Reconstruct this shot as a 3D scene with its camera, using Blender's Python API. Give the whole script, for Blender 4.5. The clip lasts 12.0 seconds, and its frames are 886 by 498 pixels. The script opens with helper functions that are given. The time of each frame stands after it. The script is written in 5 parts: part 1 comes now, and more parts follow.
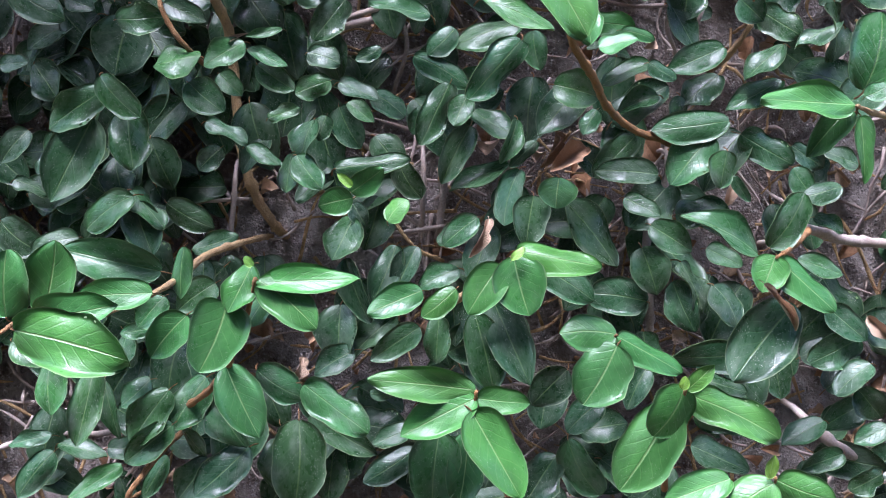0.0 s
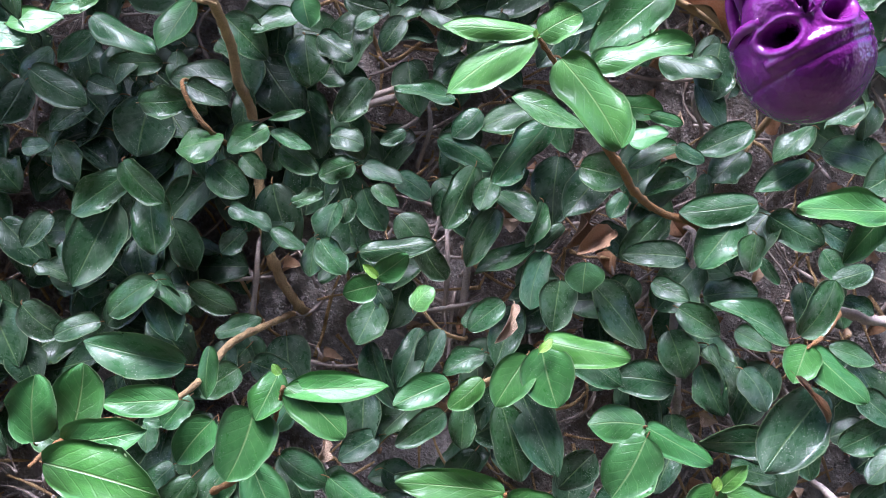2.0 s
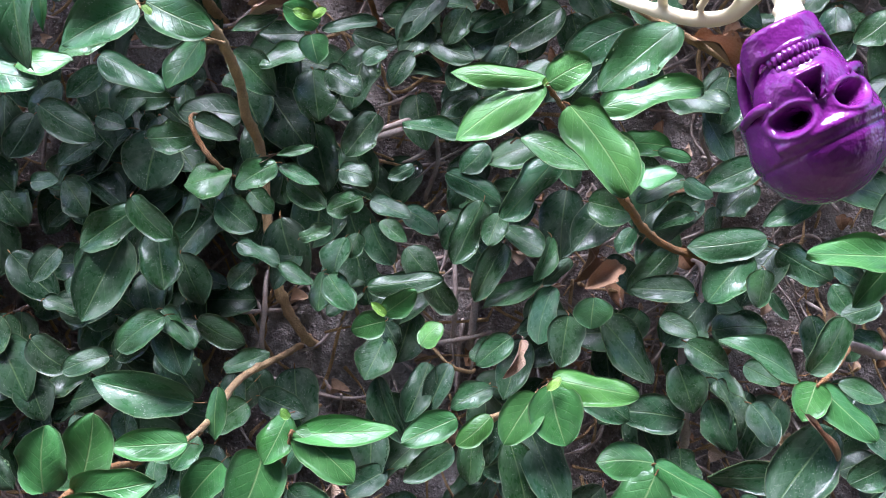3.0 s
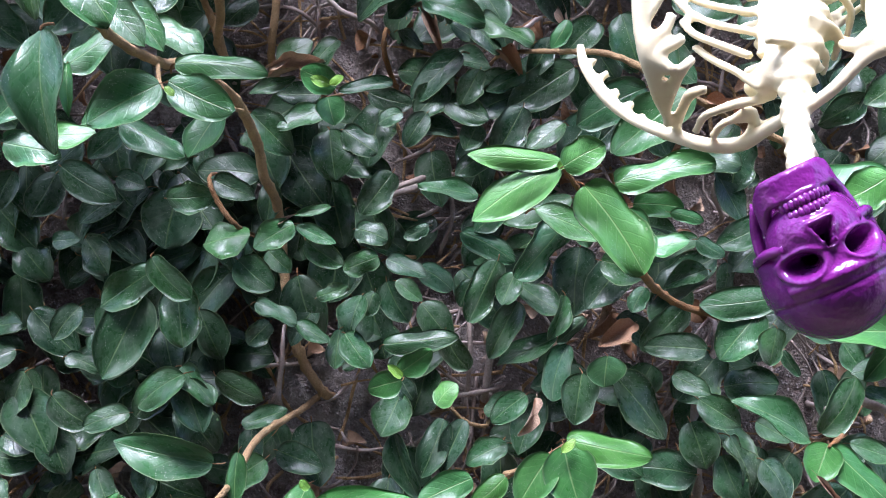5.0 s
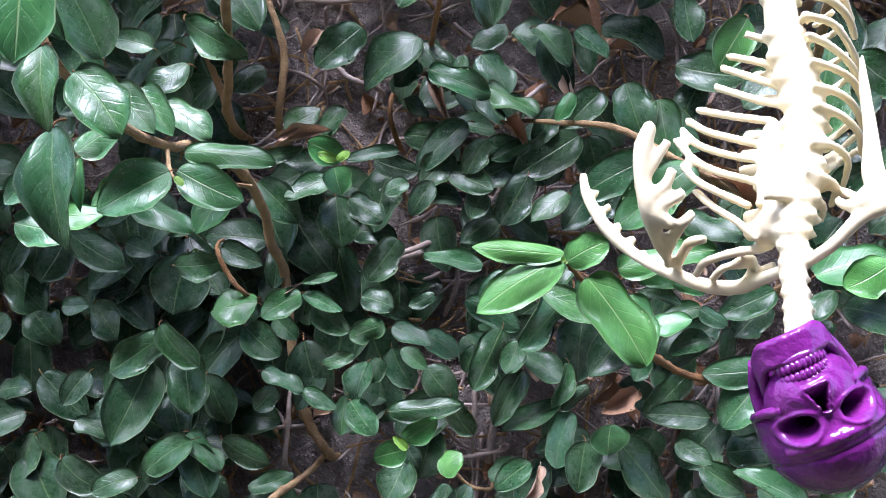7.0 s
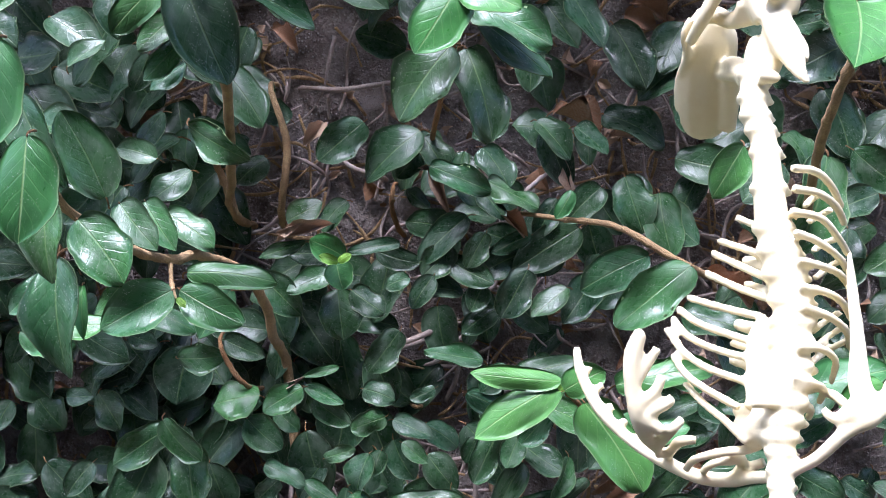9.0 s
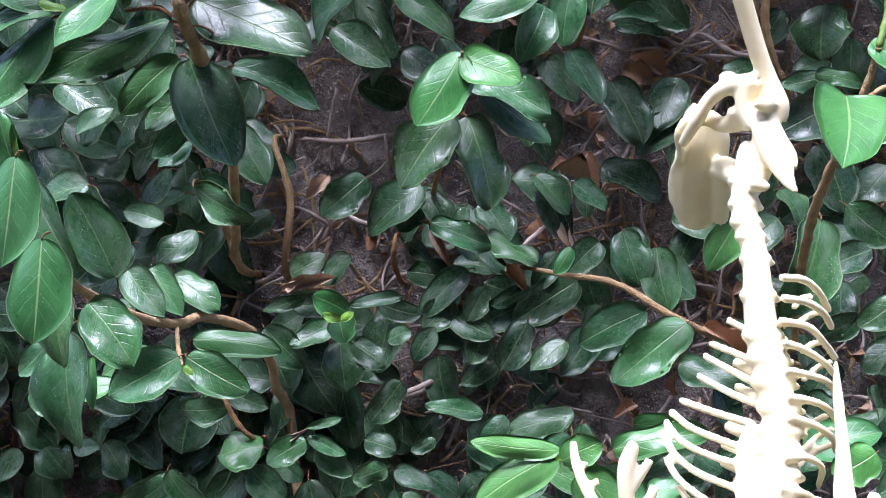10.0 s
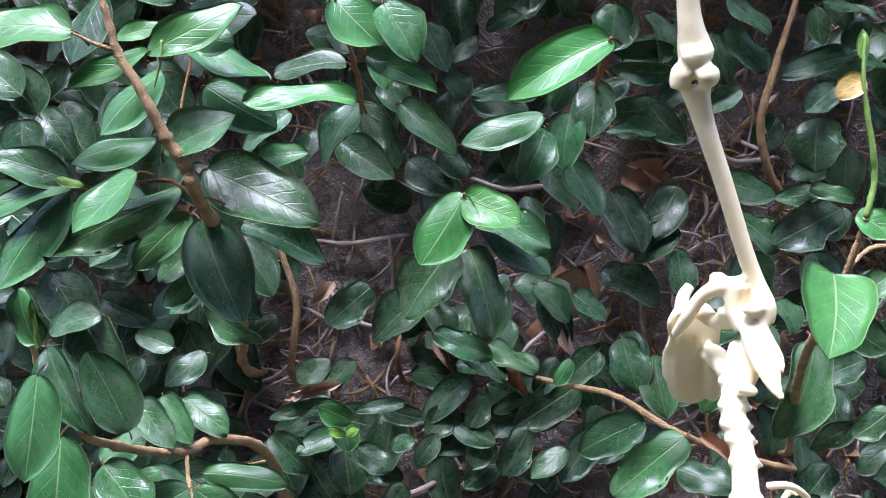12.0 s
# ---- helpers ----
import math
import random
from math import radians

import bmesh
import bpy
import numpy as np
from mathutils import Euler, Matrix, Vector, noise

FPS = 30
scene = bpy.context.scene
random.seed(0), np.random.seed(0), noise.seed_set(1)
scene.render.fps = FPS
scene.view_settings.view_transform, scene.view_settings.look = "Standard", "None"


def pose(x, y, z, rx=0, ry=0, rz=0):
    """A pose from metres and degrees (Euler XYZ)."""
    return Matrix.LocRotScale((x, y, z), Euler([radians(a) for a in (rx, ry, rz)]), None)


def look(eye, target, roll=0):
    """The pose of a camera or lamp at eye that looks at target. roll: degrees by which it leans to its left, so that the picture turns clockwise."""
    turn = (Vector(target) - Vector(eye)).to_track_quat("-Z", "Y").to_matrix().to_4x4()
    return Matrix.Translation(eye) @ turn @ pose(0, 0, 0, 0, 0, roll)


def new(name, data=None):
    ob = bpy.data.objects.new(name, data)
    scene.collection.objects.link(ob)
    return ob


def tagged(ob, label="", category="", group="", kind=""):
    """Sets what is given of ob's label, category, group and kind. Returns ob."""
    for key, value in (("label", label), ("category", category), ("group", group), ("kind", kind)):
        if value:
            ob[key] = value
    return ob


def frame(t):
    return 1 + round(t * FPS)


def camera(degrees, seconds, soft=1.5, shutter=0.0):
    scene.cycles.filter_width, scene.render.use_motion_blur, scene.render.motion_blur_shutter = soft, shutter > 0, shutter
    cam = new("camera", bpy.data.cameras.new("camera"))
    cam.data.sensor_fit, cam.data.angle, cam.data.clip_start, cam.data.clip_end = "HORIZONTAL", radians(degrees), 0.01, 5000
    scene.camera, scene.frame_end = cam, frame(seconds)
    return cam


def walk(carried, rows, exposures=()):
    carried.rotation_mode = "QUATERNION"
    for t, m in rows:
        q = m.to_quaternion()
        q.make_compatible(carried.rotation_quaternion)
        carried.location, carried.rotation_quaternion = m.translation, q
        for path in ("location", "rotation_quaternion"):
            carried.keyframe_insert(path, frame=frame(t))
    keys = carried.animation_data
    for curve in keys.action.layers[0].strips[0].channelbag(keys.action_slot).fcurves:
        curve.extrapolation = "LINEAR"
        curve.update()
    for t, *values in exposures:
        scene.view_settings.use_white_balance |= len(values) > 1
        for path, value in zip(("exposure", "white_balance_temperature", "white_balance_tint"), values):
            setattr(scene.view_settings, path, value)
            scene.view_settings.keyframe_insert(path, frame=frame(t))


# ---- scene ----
cam = camera(46.0, 12.0, soft=1.0)
EXPO, KELVIN = 2.52, 5450.0
TOP = (0.087, 0.458, 1.776)
METRES, EYE, TILT, LEAN, TURN = 0.48, 1.1, 0.0, 0.0, 0.0
ROWS = [
    (0.0, 0.0, 0.0, 0.0, 0.0, 0.0, -0.0),
    (0.5, -0.0045, 0.0079, 0.0334, 0.07, 0.07, 0.03),
    (1.0, -0.0158, 0.0168, 0.0756, 0.11, 0.13, 0.07),
    (1.5, -0.024, 0.0204, 0.117, 0.37, 0.2, 0.08),
    (2.0, -0.0342, 0.0225, 0.1594, 0.45, 0.29, 0.07),
    (2.5, -0.0364, 0.0231, 0.1885, 0.54, 0.36, 0.09),
    (3.0, -0.0385, 0.0228, 0.2235, 0.77, 0.46, 0.08),
    (5.0, -0.0476, -0.007, 0.3339, 1.33, 0.69, 0.15),
    (5.5, -0.0506, -0.0183, 0.3626, 1.36, 0.74, 0.14),
    (6.0, -0.0515, -0.0239, 0.3971, 1.4, 0.78, 0.12),
    (6.5, -0.0526, -0.028, 0.4247, 1.42, 0.82, 0.11),
    (7.0, -0.0472, -0.0308, 0.4635, 1.6, 0.96, -0.0),
    (9.0, -0.0347, -0.0517, 0.6457, 1.96, 1.28, -0.1),
    (9.5, -0.0331, -0.0716, 0.6966, 2.0, 1.38, -0.1),
    (10.0, -0.0339, -0.0926, 0.7509, 1.99, 1.48, -0.14),
    (10.5, -0.0321, -0.1049, 0.7926, 2.03, 1.58, -0.17),
    (11.0, -0.0299, -0.1183, 0.8436, 2.07, 1.7, -0.17),
    (11.5, -0.0278, -0.1314, 0.9013, 2.11, 1.81, -0.15),
    (12.0, -0.0299, -0.1505, 0.9669, 2.21, 1.93, -0.17),
]
walk(cam, [(t, pose(0, 0, EYE, TILT, LEAN, TURN) @ pose(METRES * x, METRES * y, METRES * z, 90 + pitch, roll, yaw)) for t, x, y, z, yaw, pitch, roll in ROWS],
     exposures=[(t, EXPO + e, KELVIN, 25.0) for t, e in ((0.0, 0.35), (2.0, 0.36), (4.0, 0.25), (7.0, 0.2), (9.0, 0.1), (12.0, 0.0))])

# ---- light: an open, lightly veiled sky over the wall ----
world = bpy.data.worlds.new("sky")
scene.world = world
world.use_nodes = True
wn = world.node_tree
sky = wn.nodes.new("ShaderNodeTexSky")
sky.sky_type, sky.sun_disc = "NISHITA", False
sky.sun_elevation, sky.sun_rotation = radians(62), radians(205)
sky.air_density, sky.dust_density, sky.ozone_density = 1.0, 3.0, 1.0
wn.links.new(sky.outputs["Color"], wn.nodes["Background"].inputs["Color"])
wn.nodes["Background"].inputs["Strength"].default_value = 0.085
sun = new("sun", bpy.data.lights.new("sun", "SUN"))
sun.data.energy, sun.data.angle, sun.data.color = 2.2, radians(32), (1.0, 0.985, 0.96)
sun.matrix_world = look((-0.6, -0.7, 4.4), (0, 0.9, 1.2))


# ---- materials ----
class Nodes:
    """A small builder for one node material."""

    def __init__(self, name, rough=0.5, spec=0.5):
        self.mat = bpy.data.materials.new(name)
        self.mat.use_nodes = True
        self.tree = self.mat.node_tree
        self.shader = self.tree.nodes["Principled BSDF"]
        self.set("Roughness", rough)
        self.set("Specular IOR Level", spec)

    def put(self, socket, value):
        if isinstance(value, bpy.types.NodeSocket):
            self.tree.links.new(value, socket)
        elif isinstance(value, tuple) and len(value) == 3 and socket.type == "RGBA":
            socket.default_value = (*value, 1)
        else:
            socket.default_value = value

    def set(self, name, value):
        self.put(self.shader.inputs[name], value)

    def math(self, op, a, b=0.0, clamp=False):
        n = self.tree.nodes.new("ShaderNodeMath")
        n.operation, n.use_clamp = op, clamp
        self.put(n.inputs[0], a)
        self.put(n.inputs[1], b)
        return n.outputs[0]

    def step(self, value, low, high):
        n = self.tree.nodes.new("ShaderNodeMapRange")
        n.interpolation_type = "SMOOTHSTEP"
        self.put(n.inputs["Value"], value)
        self.put(n.inputs["From Min"], low)
        self.put(n.inputs["From Max"], high)
        return n.outputs["Result"]

    def mix(self, fac, a, b, blend="MIX"):
        n = self.tree.nodes.new("ShaderNodeMix")
        n.data_type, n.blend_type = "RGBA", blend
        self.put(n.inputs[0], fac)
        self.put(n.inputs[6], a)
        self.put(n.inputs[7], b)
        return n.outputs[2]

    def coords(self, which="Object"):
        return self.tree.nodes.new("ShaderNodeTexCoord").outputs[which]

    def shifted(self, vector, offset):
        n = self.tree.nodes.new("ShaderNodeVectorMath")
        n.operation = "ADD"
        self.put(n.inputs[0], vector)
        self.put(n.inputs[1], offset)
        return n.outputs[0]

    def noise(self, vector, scale, detail=4.0, rough=0.55):
        n = self.tree.nodes.new("ShaderNodeTexNoise")
        self.put(n.inputs["Vector"], vector)
        self.put(n.inputs["Scale"], scale)
        self.put(n.inputs["Detail"], detail)
        self.put(n.inputs["Roughness"], rough)
        return n.outputs["Fac"]

    def cells(self, vector, scale, feature="F1"):
        n = self.tree.nodes.new("ShaderNodeTexVoronoi")
        n.feature = feature
        self.put(n.inputs["Vector"], vector)
        self.put(n.inputs["Scale"], scale)
        return n.outputs["Distance"]

    def bump(self, height, distance, strength=1.0):
        n = self.tree.nodes.new("ShaderNodeBump")
        self.put(n.inputs["Height"], height)
        n.inputs["Distance"].default_value = distance
        n.inputs["Strength"].default_value = strength
        self.set("Normal", n.outputs["Normal"])


def leaf_material(name, vein, rim, rough, dust):
    """Waxy leaf: pale midrib, side veins and margin, dust specks, a quilted surface. The age's green is the object's colour."""
    k = Nodes(name, rough, 0.36)
    info = k.tree.nodes.new("ShaderNodeObjectInfo")
    sep = k.tree.nodes.new("ShaderNodeSeparateXYZ")
    k.put(sep.inputs[0], k.coords("UV"))
    across = k.math("ABSOLUTE", k.math("SUBTRACT", k.math("MULTIPLY", sep.outputs[0], 2.0), 1.0))
    along = sep.outputs[1]
    island = k.tree.nodes.new("ShaderNodeNewGeometry").outputs["Random Per Island"]
    seed = k.math("MULTIPLY", k.math("ADD", info.outputs["Random"], island), 37.0)
    uv = k.shifted(k.coords("UV"), seed)
    wobble = k.math("MULTIPLY", k.noise(uv, 4.0, 2.0), 0.5)
    ray = k.math("FRACT", k.math("ADD", k.math("SUBTRACT", k.math("MULTIPLY", along, 6.5), k.math("MULTIPLY", across, 2.2)), wobble))
    ridge = k.math("ABSOLUTE", k.math("SUBTRACT", ray, 0.5))
    side = k.math("MULTIPLY", k.step(ridge, 0.11, 0.0), k.step(across, 0.95, 0.5))
    mid = k.step(across, 0.05, 0.012)
    edge = k.step(across, 0.94, 0.99)
    blotch = k.noise(uv, 3.0, 5.0)
    colour = k.mix(k.step(blotch, 0.3, 0.75), info.outputs["Color"], k.mix(1.0, info.outputs["Color"], (0.55, 0.62, 0.6), "MULTIPLY"))
    colour = k.mix(0.55, colour, k.mix(island, (0.5, 0.55, 0.6), (1.5, 1.4, 1.2)), "MULTIPLY")
    colour = k.mix(k.math("MULTIPLY", mid, vein), colour, (0.26, 0.36, 0.14))
    colour = k.mix(k.math("MULTIPLY", side, vein * 0.25), colour, (0.2, 0.32, 0.12))
    colour = k.mix(k.math("MULTIPLY", edge, rim), colour, (0.34, 0.4, 0.22))
    specks = k.math("MULTIPLY", k.step(k.cells(uv, 34.0), 0.24, 0.1), k.step(k.noise(uv, 4.0, 3.0), 0.46, 0.6))
    film = k.math("MULTIPLY", k.step(k.noise(uv, 2.2, 6.0, 0.7), 0.45, 0.8), dust)
    colour = k.mix(k.math("MULTIPLY", specks, min(1.0, dust * 3.0)), colour, (0.5, 0.5, 0.44))
    colour = k.mix(film, colour, (0.22, 0.25, 0.2))
    k.set("Base Color", colour)
    k.set("Roughness", k.math("ADD", k.math("MULTIPLY", k.noise(uv, 9.0, 5.0), 0.22), k.math("ADD", k.math("MULTIPLY", film, 0.5), rough - 0.1)))
    quilt = k.math("SUBTRACT", k.math("ADD", k.math("MULTIPLY", k.noise(uv, 9.0, 3.0), 0.6), k.math("MULTIPLY", k.noise(uv, 42.0, 2.0), 0.18)), k.math("ADD", k.math("MULTIPLY", side, 0.2), k.math("MULTIPLY", mid, 0.6)))
    k.bump(quilt, 0.0011, 0.55)
    return k.mat


LEAF_OLD = leaf_material("old_leaf", 0.3, 0.4, 0.27, 0.5)
LEAF_YOUNG = leaf_material("young_leaf", 0.5, 0.4, 0.3, 0.12)


def simple(name, colour, rough, spread=0.3, scale=40.0, relief=0.001, spec=0.4, other=None):
    """A surface whose colour wanders at two scales, with fine relief."""
    k = Nodes(name, rough, spec)
    co = k.coords("Object")
    big, fine = k.noise(co, scale * 0.25, 3.0), k.noise(co, scale * 3, 5.0, 0.65)
    dark = tuple(c * (1 - spread) for c in colour)
    col = k.mix(k.step(big, 0.3, 0.7), colour, other or dark)
    col = k.mix(k.math("MULTIPLY", k.step(fine, 0.4, 0.75), 0.6), col, tuple(c * (1 - spread) for c in dark))
    k.set("Base Color", col)
    k.bump(k.math("ADD", k.math("MULTIPLY", fine, 0.6), big), relief)
    return k.mat


UNDER = simple("leaf_underside", (0.12, 0.2, 0.07), 0.6, 0.2, 60)
BARK = simple("tan_bark", (0.60, 0.40, 0.19), 0.85, 0.45, 260, 0.005, other=(0.42, 0.27, 0.13))
RUST = simple("rusty_young_bark", (0.42, 0.2, 0.07), 0.85, 0.55, 320, 0.004, other=(0.32, 0.18, 0.08))
GREY = simple("grey_dead_twig", (0.54, 0.45, 0.40), 0.85, 0.4, 160, 0.001, other=(0.38, 0.29, 0.24))
GREENSTEM = simple("green_stem", (0.18, 0.3, 0.06), 0.5, 0.25, 120, 0.0005)
DRY_BROWN = simple("brown_dry_leaf", (0.34, 0.18, 0.09), 0.8, 0.4, 90, 0.001, other=(0.42, 0.26, 0.16))
DRY_PALE = simple("pale_dry_leaf", (0.62, 0.44, 0.30), 0.8, 0.3, 90, 0.001, other=(0.48, 0.33, 0.22))
IRON = simple("dark_iron", (0.06, 0.055, 0.05), 0.55, 0.3, 80, 0.0006)
CORD = simple("cord", (0.35, 0.3, 0.22), 0.9, 0.3, 300, 0.0005)
# for the added wall behind the viewer: dark, so it bounces little light
DARK_WALL = simple("dark_low_bounce_render", (0.075, 0.07, 0.06), 0.95, 0.4, 3, 0.01, other=(0.05, 0.055, 0.04))
GROUND = simple("soil", (0.13, 0.1, 0.07), 0.95, 0.4, 6, 0.02, other=(0.1, 0.11, 0.05))


def wall_material():
    k = Nodes("earthy_mortar", 0.95, 0.15)
    co = k.coords("Object")
    big, mid, fine = k.noise(co, 5.0, 4.0), k.noise(co, 28.0, 6.0, 0.65), k.noise(co, 170.0, 4.0, 0.7)
    col = k.mix(k.step(big, 0.35, 0.65), (0.33, 0.27, 0.235), (0.44, 0.39, 0.36))
    col = k.mix(k.step(mid, 0.45, 0.7), col, (0.15, 0.115, 0.10))
    col = k.mix(k.math("MULTIPLY", k.step(fine, 0.52, 0.7), 0.7), col, (0.50, 0.46, 0.43))
    grit = k.step(k.cells(co, 210.0), 0.34, 0.12)
    col = k.mix(k.math("MULTIPLY", grit, k.step(mid, 0.4, 0.6)), col, (0.48, 0.44, 0.41))
    k.set("Base Color", col)
    k.bump(k.math("ADD", k.math("MULTIPLY", mid, 1.2), k.math("ADD", fine, k.math("MULTIPLY", grit, 0.5))), 0.009)
    return k.mat


WALL = wall_material()


def plastic(name, colour, deep, rough, spec, lumps=0.0):
    k = Nodes(name, rough, spec)
    co = k.coords("Object")
    k.set("Base Color", k.mix(k.step(k.noise(co, 60.0, 4.0), 0.35, 0.7), colour, deep))
    k.set("Roughness", k.math("ADD", k.math("MULTIPLY", k.noise(co, 220.0, 3.0), 0.2), rough - 0.1))
    k.bump(k.math("ADD", k.math("MULTIPLY", k.noise(co, 420.0, 3.0), 1 - lumps), k.math("MULTIPLY", k.noise(co, 110.0, 3.0), lumps * 5)), 0.0003 + lumps * 0.0004, 0.5 + lumps * 0.4)
    return k.mat


IVORY = plastic("ivory_plastic", (0.87, 0.77, 0.5), (0.83, 0.7, 0.42), 0.42, 0.45)
PURPLE = plastic("purple_paint", (0.21, 0.024, 0.21), (0.14, 0.015, 0.145), 0.17, 0.6, 0.8)


# ---- mesh helpers ----
def mesh_of(name, bm, *mats, smooth=True):
    me = bpy.data.meshes.new(name)
    bm.to_mesh(me)
    bm.free()
    for mt in mats:
        me.materials.append(mt)
    if smooth:
        me.polygons.foreach_set("use_smooth", [True] * len(me.polygons))
    return me


def part(name, data, parent, label=""):
    """One mesh under a thing; the mesh is in world metres, the thing stands at its base."""
    ob = new(name, data)
    ob.parent = parent
    ob.matrix_basis = Matrix.Translation(-parent.location)
    return tagged(ob, label)


def smooth_path(points, steps=5):
    """Catmull-Rom through points of any width."""
    p = [np.array(q, float) for q in points]
    p = [2 * p[0] - p[1], *p, 2 * p[-1] - p[-2]]
    made = []
    for i in range(1, len(p) - 2):
        for s in range(steps):
            u = s / steps
            a, b, c, d = p[i - 1 : i + 3]
            made.append(0.5 * (2 * b + (c - a) * u + (2 * a - 5 * b + 4 * c - d) * u * u + (3 * b - a - 3 * c + d) * u ** 3))
    return made + [p[-2]]


def tube(bm, path, sides=8, knobs=0.0, mat=0, flat=1.0, rng=None):
    """A closed tube along rows of x, y, z, radius. flat squeezes it along y."""
    rings = []
    side = None
    for i, q in enumerate(path):
        a, b = path[max(i - 1, 0)][:3], path[min(i + 1, len(path) - 1)][:3]
        way = Vector(b - a)
        way = way.normalized() if way.length > 1e-9 else Vector((0, 0, 1))
        if side is None:
            side = way.orthogonal().normalized()
        side = (side - way * side.dot(way)).normalized()
        up = way.cross(side)
        r = q[3] * (1 + (rng.uniform(-knobs, knobs) if knobs else 0))
        ring = []
        for s in range(sides):
            g = 2 * math.pi * s / sides
            off = (side * math.cos(g) + up * math.sin(g)) * max(r, 1e-5)
            off.y *= flat
            ring.append(bm.verts.new(Vector(q[:3]) + off))
        rings.append(ring)
    for m, n in zip(rings, rings[1:]):
        for s in range(sides):
            bm.faces.new((m[s], m[(s + 1) % sides], n[(s + 1) % sides], n[s])).material_index = mat
    for ring, turn in ((rings[0], -1), (rings[-1], 1)):
        bm.faces.new(ring[::turn]).material_index = mat


# ---- the setting ----
FRONT = 1.135  # the wall's face


def rough_face(x, z):
    big = noise.noise(Vector((x * 3.1, 7.7, z * 3.1))) * 0.014
    mid = noise.noise(Vector((x * 13, 2.2, z * 13))) * 0.008
    fine = noise.noise(Vector((x * 47, 5.1, z * 47))) * 0.0035
    return FRONT + big + mid + fine


def build_wall():
    wide, tall, nx, nz = 1.8, 2.7, 260, 190
    xs = np.linspace(-wide, wide, nx)
    zs = np.linspace(-0.1, tall, nz)
    verts = [(x, rough_face(x, z), z) for z in zs for x in xs]
    faces = [(j * nx + i, j * nx + i + 1, (j + 1) * nx + i + 1, (j + 1) * nx + i) for j in range(nz - 1) for i in range(nx - 1)]
    rim = [*range(nx), *(j * nx + nx - 1 for j in range(1, nz)), *((nz - 1) * nx + i for i in range(nx - 2, -1, -1)), *(j * nx for j in range(nz - 2, 0, -1))]
    back = len(verts)
    verts += [(verts[i][0], FRONT + 0.25, verts[i][2]) for i in rim]
    n = len(rim)
    faces += [(rim[i], back + i, back + (i + 1) % n, rim[(i + 1) % n]) for i in range(n)]
    faces.append(tuple(back + i for i in range(n))[::-1])
    me = bpy.data.meshes.new("wall")
    me.from_pydata(verts, [], faces)
    me.materials.append(WALL)
    me.polygons.foreach_set("use_smooth", [True] * len(me.polygons))
    tagged(new("wall", me), "rough earthy grey-brown mortar garden wall overgrown with fig", "wall", kind="structure")


def build_ground():
    bm = bmesh.new()
    bmesh.ops.create_grid(bm, x_segments=40, y_segments=40, size=400)
    tagged(new("ground", mesh_of("ground", bm, GROUND)), "bare brown garden soil in front of the wall", "ground", kind="structure")


def build_unseen_wall():
    """Closes the place behind the viewer: unseen, added to block low sky and bounce."""
    bm = bmesh.new()
    bmesh.ops.create_cube(bm, size=1, matrix=Matrix.Translation((0, -1.9, 2.5)) @ Matrix.Diagonal((8, 0.25, 5.1, 1)))
    bmesh.ops.bevel(bm, geom=bm.edges[:], offset=0.02, segments=2, affect="EDGES")
    tagged(new("wall_unseen", mesh_of("wall_unseen", bm, DARK_WALL, smooth=False)), "unseen plain dark wall added behind the viewer to cut low sky light", "wall", kind="structure")


build_wall()
build_ground()
build_unseen_wall()

# ---- leaves ----
rng = random.Random(11)


